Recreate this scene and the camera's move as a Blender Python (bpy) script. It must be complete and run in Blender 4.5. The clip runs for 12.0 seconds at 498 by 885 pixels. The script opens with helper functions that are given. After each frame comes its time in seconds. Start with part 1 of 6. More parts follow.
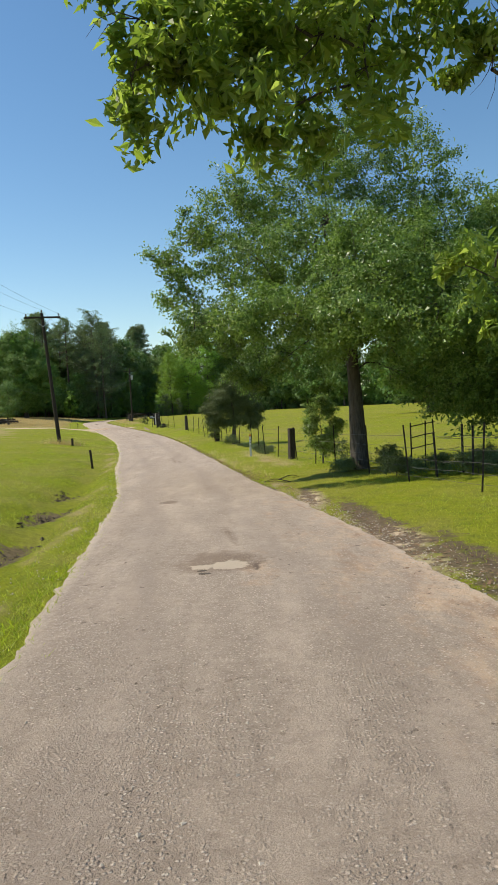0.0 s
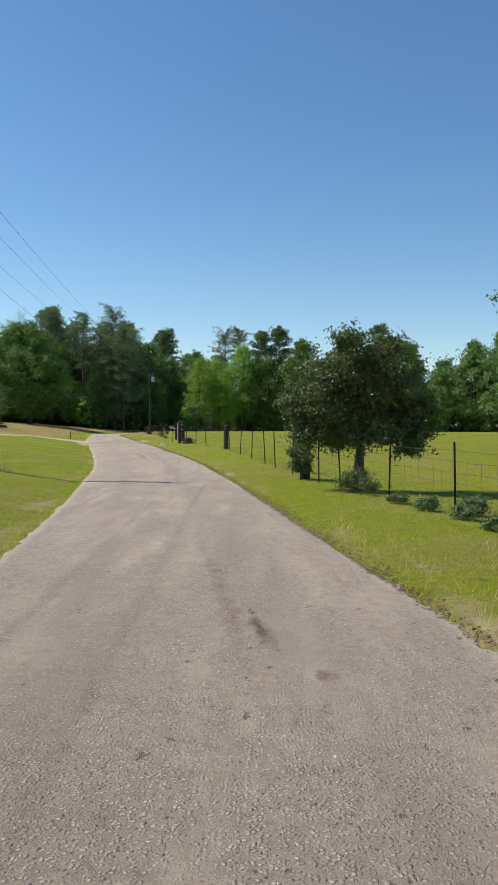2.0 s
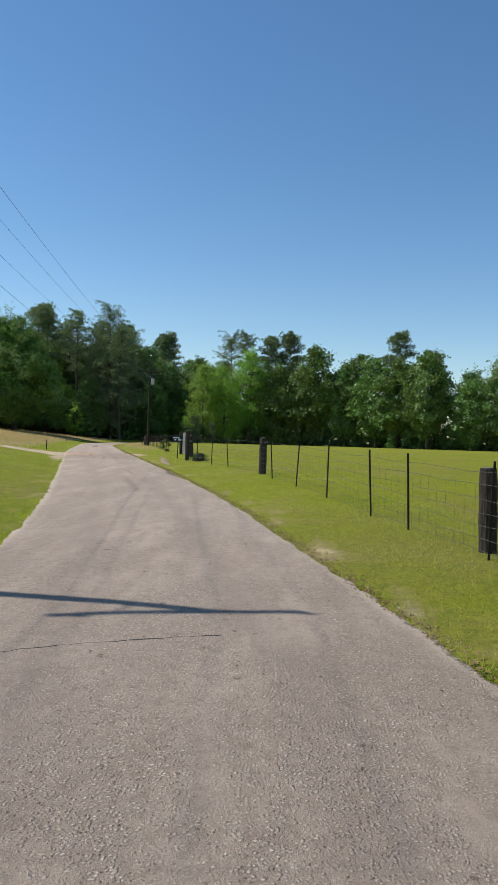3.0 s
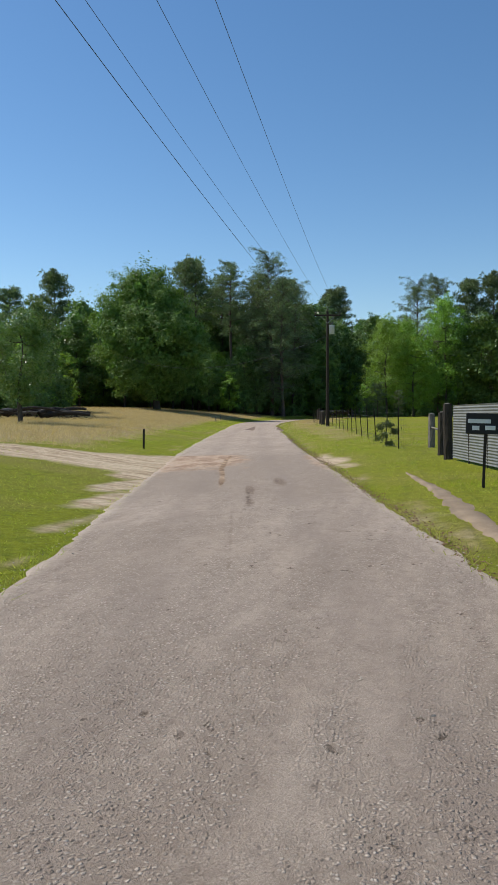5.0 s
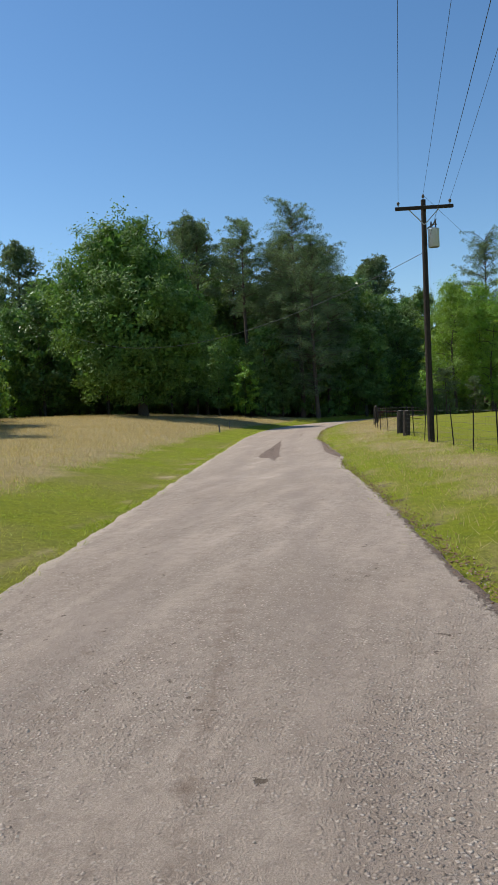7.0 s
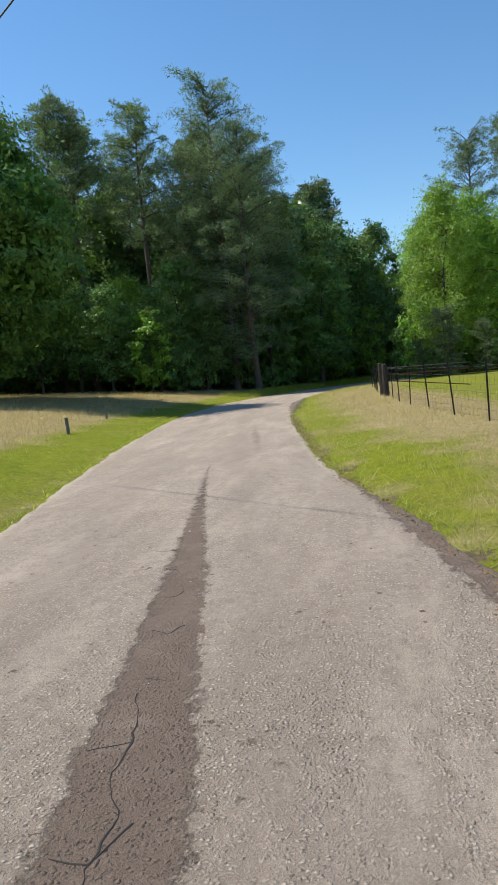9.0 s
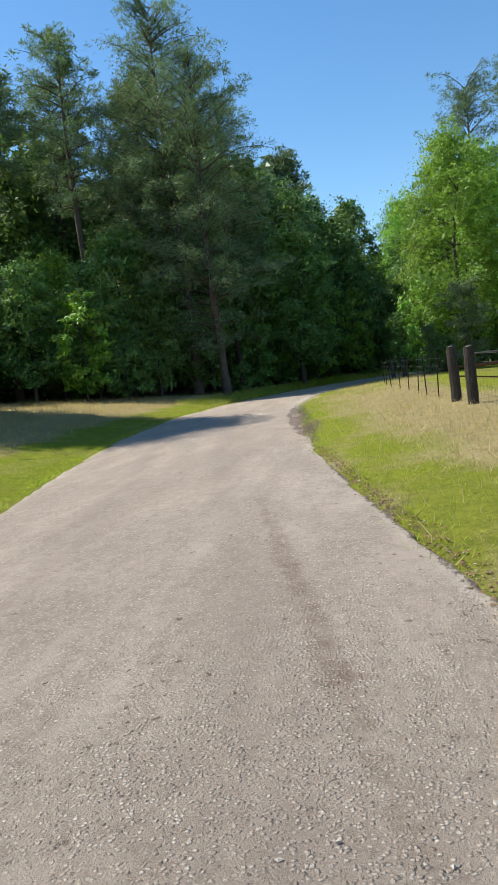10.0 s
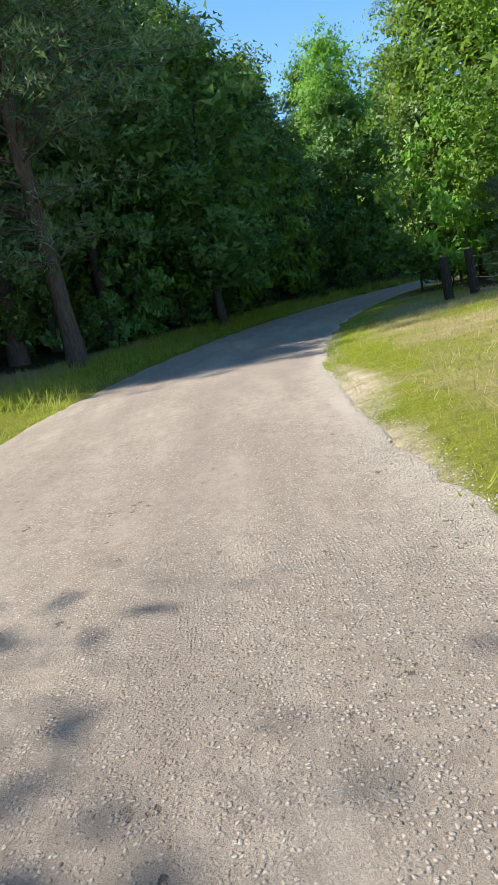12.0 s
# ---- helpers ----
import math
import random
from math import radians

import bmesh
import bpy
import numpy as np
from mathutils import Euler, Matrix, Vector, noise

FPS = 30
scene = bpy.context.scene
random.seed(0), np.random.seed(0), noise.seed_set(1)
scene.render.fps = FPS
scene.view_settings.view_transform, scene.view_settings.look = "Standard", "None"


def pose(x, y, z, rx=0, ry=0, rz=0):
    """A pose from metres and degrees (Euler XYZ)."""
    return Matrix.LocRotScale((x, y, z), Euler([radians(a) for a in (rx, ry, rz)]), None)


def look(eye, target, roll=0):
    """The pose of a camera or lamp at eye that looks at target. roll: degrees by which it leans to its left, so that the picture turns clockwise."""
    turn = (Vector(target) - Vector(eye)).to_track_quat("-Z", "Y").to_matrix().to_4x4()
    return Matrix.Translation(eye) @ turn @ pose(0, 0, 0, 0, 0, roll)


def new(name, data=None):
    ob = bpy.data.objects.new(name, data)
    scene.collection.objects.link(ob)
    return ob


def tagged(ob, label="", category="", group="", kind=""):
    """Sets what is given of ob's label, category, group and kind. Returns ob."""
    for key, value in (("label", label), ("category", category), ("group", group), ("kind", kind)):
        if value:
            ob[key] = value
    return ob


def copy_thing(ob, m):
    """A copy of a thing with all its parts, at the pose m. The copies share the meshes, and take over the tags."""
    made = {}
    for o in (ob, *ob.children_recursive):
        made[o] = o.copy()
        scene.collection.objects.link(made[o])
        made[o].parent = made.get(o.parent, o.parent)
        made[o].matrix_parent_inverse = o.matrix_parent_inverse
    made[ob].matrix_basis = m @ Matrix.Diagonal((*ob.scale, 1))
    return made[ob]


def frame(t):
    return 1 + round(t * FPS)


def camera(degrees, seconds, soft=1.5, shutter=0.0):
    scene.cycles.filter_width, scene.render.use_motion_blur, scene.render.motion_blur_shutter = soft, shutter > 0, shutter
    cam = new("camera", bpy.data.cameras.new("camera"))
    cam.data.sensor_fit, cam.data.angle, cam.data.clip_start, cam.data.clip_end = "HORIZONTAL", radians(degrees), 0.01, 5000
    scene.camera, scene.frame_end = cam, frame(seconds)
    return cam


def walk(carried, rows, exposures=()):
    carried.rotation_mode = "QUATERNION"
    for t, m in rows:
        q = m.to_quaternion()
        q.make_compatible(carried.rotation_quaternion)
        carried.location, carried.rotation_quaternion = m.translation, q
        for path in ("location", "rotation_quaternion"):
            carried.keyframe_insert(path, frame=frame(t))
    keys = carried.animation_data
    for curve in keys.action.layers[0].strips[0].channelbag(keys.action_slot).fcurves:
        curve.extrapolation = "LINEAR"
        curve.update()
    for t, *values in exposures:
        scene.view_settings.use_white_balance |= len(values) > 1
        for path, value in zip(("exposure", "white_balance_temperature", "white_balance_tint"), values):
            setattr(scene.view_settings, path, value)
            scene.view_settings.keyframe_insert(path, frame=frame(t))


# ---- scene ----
cam = camera(36.74, 12.0)
# seconds, x, y, z, pitch, roll, yaw
ROWS = [
    (0, 0.000, -0.000, 1.178, -2.98, -2.90, 0.01),
    (0.5, -0.524, 6.565, 0.888, -3.64, -3.83, -0.42),
    (1, -1.208, 13.098, 0.655, -3.28, -3.24, 2.10),
    (1.5, -2.038, 19.955, 0.465, -3.12, -2.16, 2.80),
    (2, -3.004, 27.000, 0.358, -1.27, 0.30, 1.88),
    (2.5, -4.068, 34.170, 0.327, -0.00, 1.69, 1.50),
    (4.5, -9.875, 62.737, 0.382, -2.23, -1.25, 5.72),
    (5, -11.436, 69.982, 0.467, -2.56, -0.19, 14.08),
    (5.5, -13.082, 77.264, 0.533, -4.62, 1.75, 17.92),
    (6, -14.867, 84.740, 0.561, -5.43, 1.00, 16.69),
    (6.5, -16.677, 92.123, 0.563, -2.61, -1.41, 16.65),
    (8.5, -23.537, 120.815, 0.476, -2.43, -4.94, 14.37),
    (9, -25.266, 127.873, 0.403, -5.01, -5.07, 10.82),
    (9.5, -26.920, 134.918, 0.383, -5.03, -5.93, 9.83),
    (10, -28.259, 141.866, 0.373, -5.22, -6.56, 7.82),
    (10.5, -29.530, 148.776, 0.381, -7.45, -7.92, 2.25),
    (11, -30.566, 155.546, 0.353, -11.57, -9.44, 1.96),
    (11.5, -31.357, 162.410, 0.363, -11.41, -11.09, 1.24),
    (12, -31.762, 169.330, 0.359, -11.35, -11.32, -0.34),
]
EXPOSURES = [(0.0, 0.3, 6950, 6), (1.2, 0.26, 6750, 7), (2.5, 0.14, 6400, 8), (4.5, 0.05, 6380, 8), (6.5, 0.08, 6380, 8), (8.5, 0.36, 6350, 6), (10.0, 0.62, 6250, 4), (11.0, 0.76, 6200, 4), (12.0, 0.92, 6150, 4)]
walk(cam, [(t, pose(x, y, z, 90 + pitch, 0, yaw) @ pose(0, 0, 0, 0, 0, roll)) for t, x, y, z, pitch, roll, yaw in ROWS], EXPOSURES)

# ---- light ----
SUN_DIR = Vector((-0.62, 0.109, 0.777)).normalized()
sun = new("sun", bpy.data.lights.new("sun", "SUN"))
sun.data.energy, sun.data.angle, sun.data.color = 4.3, radians(0.55), (1.0, 0.95, 0.86)
sun.matrix_basis = look((0, 0, 60), Vector((0, 0, 60)) - SUN_DIR)

world = bpy.data.worlds.new("sky")
scene.world = world
world.use_nodes = True
wt = world.node_tree
sky = wt.nodes.new("ShaderNodeTexSky")
sky.sky_type, sky.sun_disc = "NISHITA", False
sky.sun_elevation = math.asin(SUN_DIR.z)
sky.sun_rotation = math.atan2(SUN_DIR.x, SUN_DIR.y)
sky.altitude, sky.air_density, sky.dust_density, sky.ozone_density = 100, 1.0, 0.2, 1.6
clear = wt.nodes.new("ShaderNodeHueSaturation")
clear.inputs["Saturation"].default_value = 1.2
wt.links.new(sky.outputs[0], clear.inputs["Color"])
wt.links.new(clear.outputs[0], wt.nodes["Background"].inputs[0])
wt.nodes["Background"].inputs[1].default_value = 0.12


# ---- the lie of the land: the road's line, its level, and the verges ----
CENTRE = [(-200, 12.0), (-60, 4.0), (-10, 1.0), (0, 0.4), (8, -0.2), (20, -1.7), (30, -3.2), (42, -5.05), (49, -6.4), (56, -7.7), (63, -9.4), (84, -15.0),
          (98, -18.7), (110, -21.5), (128, -25.9), (141, -28.8), (153, -31.0), (164, -32.7), (172, -33.2), (180, -33.0), (187, -32.3), (195, -30.3),
          (203, -27.6), (212, -22.5), (220, -15.0), (228, -4.0), (236, 12.0), (246, 40.0)]
LEVEL = [(-200, 1.5), (-40, 0.7), (-10, 0.0), (10, -0.88), (30, -1.28), (50, -1.33), (70, -1.12), (90, -1.04), (110, -1.05), (130, -1.22), (150, -1.21),
         (170, -1.25), (190, -1.29), (230, -1.3), (800, -1.0)]
RUN = np.arange(-200, 800, 1.0)
def smoothed(rows, w):
    v = np.interp(RUN, [r[0] for r in rows], [r[1] for r in rows])
    k = np.exp(-0.5 * (np.arange(-3 * w, 3 * w + 1) / w) ** 2)
    return np.convolve(np.pad(v, 3 * w, mode="edge"), k / k.sum(), "valid")
CENTRE_X, LEVEL_Z = smoothed(CENTRE, 4), smoothed(LEVEL, 6)


def centre(y):
    return np.interp(y, RUN, CENTRE_X)


def level(y):
    return np.interp(y, RUN, LEVEL_Z)


def half(y):
    return np.interp(y, [0, 6, 14, 20, 140, 165, 210], [2.25, 2.3, 2.3, 2.15, 2.2, 2.65, 2.6])



def half_left(y):
    """The road's reach on its left side."""
    return half(y) + np.interp(y, [16, 30, 130, 145, 170, 177, 186], [-0.4, 0.05, 0, 0.17, 0.12, 0.32, 0.2])


def lateral(x, y):
    k = np.interp(y, RUN, np.gradient(CENTRE_X))
    return (x - centre(y)) / np.sqrt(1 + k * k)
def height(x, y):
    d = lateral(x, y)
    r = np.interp(d, [0, 2.3, 4, 7, 15, 60, 400], [0, 0, .15, .32, .4, .6, 2])
    l = np.interp(-d, [0, 2.3, 3.0, 4.2, 6.5, 12, 25, 60, 400], [0, 0, .05, .2, .5, .75, 1.0, 1.2, 3])
    ditch = -0.35 * np.exp(-((d + 3.15) / 0.45) ** 2) * np.interp(y, [-40, 5, 22, 34, 41], [1, 1, .9, .85, 0])
    dip = -0.32 * np.exp(-((d - 7.5) / 2.6) ** 2) * np.interp(y, [22, 30, 50, 64], [0, 1, 1, 0])
    rise = 0.9 * np.interp(-d, [6, 18, 60], [0, 1, 1]) * np.interp(y, [132, 160, 175, 200], [0, 1, 1, 0.3])
    return level(y) + rise + np.where(d > 0, r, l) + ditch + dip


# ---- materials ----
class Mat:
    """A small wrapper round a node material."""

    def __init__(self, name, rough=0.8, spec=0.3):
        self.m = bpy.data.materials.new(name)
        self.m.use_nodes = True
        self.t = self.m.node_tree
        self.b = self.t.nodes["Principled BSDF"]
        self.b.inputs["Roughness"].default_value = rough
        self.b.inputs["Specular IOR Level"].default_value = spec

    def node(self, kind, **inputs):
        n = self.t.nodes.new("ShaderNode" + kind)
        for key, value in inputs.items():
            self.put(value, n.inputs[key.replace("_", " ")])
        return n

    def put(self, value, socket):
        if isinstance(value, bpy.types.NodeSocket):
            self.t.links.new(value, socket)
        else:
            socket.default_value = value

    def coords(self, kind="Object"):
        return self.node("TexCoord").outputs[kind]

    def noise(self, vector, scale, detail=4.0, rough=0.55):
        return self.node("TexNoise", Vector=vector, Scale=scale, Detail=detail, Roughness=rough).outputs["Fac"]

    def ramp(self, fac, *stops):
        n = self.node("ValToRGB", Fac=fac)
        e = n.color_ramp.elements
        while len(e) < len(stops):
            e.new(0.5)
        for el, (p, c) in zip(e, stops):
            el.position, el.color = p, (*(c if isinstance(c, tuple) else (c, c, c)), 1)
        return n.outputs[0]

    def mix(self, fac, a, b, how="MIX"):
        n = self.node("Mix")
        n.data_type, n.blend_type = "RGBA", how
        self.put(fac, n.inputs[0])
        for v, i in ((a, 6), (b, 7)):
            self.put((*v, 1) if isinstance(v, tuple) else v, n.inputs[i])
        return n.outputs[2]

    def math(self, how, a, b=0.0):
        n = self.node("Math")
        n.operation = how
        self.put(a, n.inputs[0])
        self.put(b, n.inputs[1])
        return n.outputs[0]

    def attr(self, name):
        n = self.node("Attribute")
        n.attribute_name = name
        return n.outputs["Fac"]

    def colour(self, c):
        self.put((*c, 1) if isinstance(c, tuple) else c, self.b.inputs["Base Color"])
        return self

    def bump(self, h, strength=0.4, distance=0.02):
        n = self.node("Bump", Height=h, Strength=strength, Distance=distance)
        self.t.links.new(n.outputs[0], self.b.inputs["Normal"])
        return self

    def stretched(self, v, x, y, z):
        n = self.node("Mapping", Vector=v)
        n.inputs["Scale"].default_value = (x, y, z)
        return n.outputs[0]


def leaf_material(name, dark, mid, light, glow=0.35, gloss=0.45, dry=None, clear=1.25):
    """Leaves: each its own green, duller or fresher tree by tree, with light through the blade."""
    k = Mat(name, gloss, 0.35)
    isl = k.node("NewGeometry").outputs["Random Per Island"]
    each = k.node("ObjectInfo").outputs["Random"]
    c = k.ramp(isl, (0.0, dark), (0.5, mid), (1.0, light))
    patch = k.noise(k.coords(), 0.55, 2.0)
    c = k.mix(k.ramp(patch, (0.38, 0.0), (0.65, 0.45)), c, mid)
    if dry:
        c = k.mix(k.ramp(k.noise(k.coords(), 0.5, 4.0), (0.46, 0.0), (0.7, 0.5)), c, dry)
        c = k.mix(k.ramp(k.noise(k.coords(), 0.13, 3.0), (0.45, 0.0), (0.7, 0.35)), c, tuple(0.8 * q for q in dry))
    h = k.node("HueSaturation", Color=c)
    k.put(k.math("ADD", 0.485, k.math("MULTIPLY", each, 0.03)), h.inputs["Hue"])
    k.put(k.math("ADD", 0.8, k.math("MULTIPLY", each, 0.4)), h.inputs["Value"])
    c = h.outputs[0]
    k.colour(c)
    tr = k.node("BsdfTranslucent")
    bright = k.node("HueSaturation", Color=k.mix(0.5, c, (0.9, 1.0, 0.35), "MULTIPLY"))
    bright.inputs["Value"].default_value = clear
    k.t.links.new(bright.outputs[0], tr.inputs[0])
    ms = k.node("MixShader")
    ms.inputs[0].default_value = glow
    k.t.links.new(k.b.outputs[0], ms.inputs[1])
    k.t.links.new(tr.outputs[0], ms.inputs[2])
    k.t.links.new(ms.outputs[0], k.t.nodes["Material Output"].inputs[0])
    return k.m


LEAF_OAK = leaf_material("oak_leaf", (0.076, 0.142, 0.030), (0.132, 0.222, 0.046), (0.222, 0.318, 0.088), 0.22, 0.42)
# Copy of the oak leaf, sunlight put in as olive tone and translucency.
LEAF_NEAR = leaf_material("sunlit_leaf", (0.066, 0.110, 0.026), (0.135, 0.196, 0.046), (0.26, 0.318, 0.105), 0.32, 0.33, None, 2.0)
# Bough copy: light from behind put in as paler colour, stronger translucency.
LEAF_BOUGH = leaf_material("backlit_leaf", (0.080, 0.135, 0.024), (0.155, 0.225, 0.040), (0.28, 0.345, 0.09), 0.52, 0.33, None, 2.7)
LEAF_FRESH = leaf_material("fresh_leaf", (0.135, 0.230, 0.030), (0.215, 0.335, 0.050), (0.305, 0.43, 0.08), 0.36, 0.5, None, 1.6)
LEAF_DEEP = leaf_material("deep_leaf", (0.092, 0.163, 0.048), (0.152, 0.248, 0.068), (0.235, 0.34, 0.10), 0.3, 0.6)
LEAF_BROAD = leaf_material("spring_oak_leaf", (0.090, 0.170, 0.034), (0.150, 0.268, 0.052), (0.23, 0.365, 0.088), 0.3, 0.6)
LEAF_DULL = leaf_material("dull_leaf", (0.075, 0.110, 0.034), (0.125, 0.168, 0.056), (0.20, 0.24, 0.095), 0.2, 0.42)
NEEDLE = leaf_material("pine_needle", (0.090, 0.134, 0.060), (0.155, 0.208, 0.096), (0.235, 0.285, 0.138), 0.28, 0.6)
GRASS = leaf_material("grass_blade", (0.175, 0.215, 0.014), (0.275, 0.315, 0.024), (0.400, 0.385, 0.08), 0.45, 0.6, (0.43, 0.355, 0.12), 1.7)
STRAW = leaf_material("dry_grass_blade", (0.36, 0.27, 0.12), (0.50, 0.385, 0.19), (0.62, 0.495, 0.28), 0.35, 0.7, None, 1.7)


def bark(name, a, b, scale=1.0):
    k = Mat(name, 0.9, 0.2)
    v = k.coords()
    n1 = k.noise(k.stretched(v, 9 * scale, 9 * scale, 1.6 * scale), 2.2, 6.0, 0.65)
    n2 = k.noise(v, 0.9, 3.0)
    k.colour(k.mix(k.ramp(n2, (0.35, 0.0), (0.7, 0.6)), k.ramp(n1, (0.3, a), (0.7, b)), tuple(0.6 * x for x in b)))
    return k.bump(n1, 0.8, 0.05).m


BARK = bark("grey_bark", (0.035, 0.028, 0.022), (0.15, 0.125, 0.10))
PINE_BARK = bark("pine_bark", (0.05, 0.034, 0.026), (0.20, 0.145, 0.115))
POLE_WOOD = bark("pole_wood", (0.020, 0.016, 0.013), (0.070, 0.052, 0.040), 1.6)
POST_WOOD = bark("post_wood", (0.018, 0.014, 0.012), (0.085, 0.068, 0.054), 1.8)
GREY_WOOD = bark("weathered_wood", (0.10, 0.085, 0.07), (0.30, 0.265, 0.225), 1.8)


def plain(name, c, rough=0.6, metal=0.0, vary=0.25, scale=14.0):
    k = Mat(name, rough)
    n = k.noise(k.coords(), scale, 5.0, 0.6)
    k.colour(k.mix(n, tuple(x * (1 - vary) for x in c), tuple(min(1, x * (1 + vary)) for x in c)))
    k.b.inputs["Metallic"].default_value = metal
    return k.bump(n, 0.15, 0.01).m


POST_STEEL = plain("rusted_post_steel", (0.035, 0.028, 0.022), 0.75, 0.3)
GALVANISED = plain("galvanised_steel", (0.42, 0.43, 0.44), 0.5, 0.6)
WIRE_STEEL = plain("dull_wire", (0.11, 0.10, 0.095), 0.6, 0.5)
LINE_WIRE = plain("line_wire", (0.055, 0.058, 0.062), 0.6, 0.3)
CERAMIC = plain("insulator_ceramic", (0.13, 0.10, 0.085), 0.25)
GREY_PAINT = plain("grey_paint", (0.50, 0.52, 0.53), 0.5)
BLACK_PAINT = plain("black_paint", (0.012, 0.013, 0.014), 0.45)
WHITE_PAINT = plain("white_paint", (0.72, 0.72, 0.70), 0.55, 0, 0.1)
ORANGE_PAINT = plain("orange_paint", (0.65, 0.22, 0.04), 0.5)
SHEET_STEEL = plain("corrugated_steel", (0.20, 0.20, 0.185), 0.6, 0.35, 0.35, 5.0)
RUST = plain("rust", (0.13, 0.055, 0.03), 0.85, 0.1, 0.5, 8.0)
STONE = plain("gravel_stone", (0.50, 0.425, 0.345), 0.85, 0, 0.35, 40.0)
BARE_TWIG = plain("dry_leaf_litter", (0.23, 0.135, 0.075), 0.9, 0, 0.5, 20.0)


def ground_material():
    """Mown meadow: fine light and dark grass texture, tan dry grass, sandy dirt, mud and forest floor."""
    k = Mat("meadow", 0.95, 0.1)
    v = k.coords()
    big, mid, fine = k.noise(v, 0.06, 3.0), k.noise(v, 0.5, 4.0), k.noise(v, 9.0, 5.0, 0.7)
    blade = k.noise(k.stretched(v, 1.0, 0.7, 1.0), 34.0, 5.0, 0.8)
    tuft = k.noise(v, 3.2, 5.0, 0.7)
    green = k.mix(big, (0.228, 0.262, 0.013), (0.31, 0.315, 0.020))
    green = k.mix(k.ramp(tuft, (0.35, 0.55), (0.5, 0.0)), green, (0.135, 0.180, 0.013))
    green = k.mix(k.ramp(mid, (0.46, 0.0), (0.7, 0.55)), green, (0.34, 0.275, 0.085))
    green = k.mix(k.ramp(k.noise(v, 0.13, 3.0), (0.45, 0.0), (0.7, 0.4)), green, (0.27, 0.225, 0.06))
    dry = k.mix(mid, (0.40, 0.285, 0.125), (0.56, 0.43, 0.22))
    dry = k.mix(k.ramp(tuft, (0.4, 0.5), (0.55, 0.0)), dry, (0.27, 0.215, 0.075))
    rows = k.noise(k.stretched(v, 0.35, 2.4, 1.0), 1.0, 6.0, 0.7)
    dirt = k.ramp(k.math("ADD", k.math("MULTIPLY", rows, 0.7), k.math("MULTIPLY", k.noise(v, 2.5, 6.0, 0.7), 0.3)), (0.31, (0.30, 0.19, 0.115)), (0.42, (0.51, 0.365, 0.235)), (0.55, (0.74, 0.58, 0.40)))
    wood = k.mix(mid, (0.045, 0.035, 0.018), (0.085, 0.075, 0.03))
    edge = k.math("MULTIPLY", k.math("SUBTRACT", mid, 0.5), 0.9)
    soft = lambda a: k.ramp(k.math("ADD", k.attr(a), edge), (0.35, 0.0), (0.65, 1.0))
    c = k.mix(soft("dry"), green, dry)
    c = k.mix(k.ramp(blade, (0.34, 0.5), (0.52, 0.0)), c, k.mix(0.7, c, (0.03, 0.04, 0.004)))
    c = k.mix(k.ramp(blade, (0.53, 0.0), (0.7, 0.55)), c, k.mix(0.5, c, (0.62, 0.56, 0.22)))
    c = k.mix(soft("dirt"), c, dirt)
    c = k.mix(soft("litter"), c, wood)
    c = k.mix(k.ramp(k.math("ADD", k.attr("mud"), k.math("MULTIPLY", k.math("SUBTRACT", k.noise(v, 3.0, 5.0, 0.7), 0.5), 1.6)), (0.45, 0.0), (0.6, 0.9)), c, k.mix(fine, (0.080, 0.053, 0.036), (0.25, 0.175, 0.122)))
    c = k.mix(k.ramp(fine, (0.32, 0.75), (0.68, 0.0)), c, k.mix(0.5, c, (0.02, 0.025, 0.006)))
    k.colour(c)
    return k.bump(k.math("ADD", k.math("ADD", fine, mid), blade), 0.8, 0.05).m


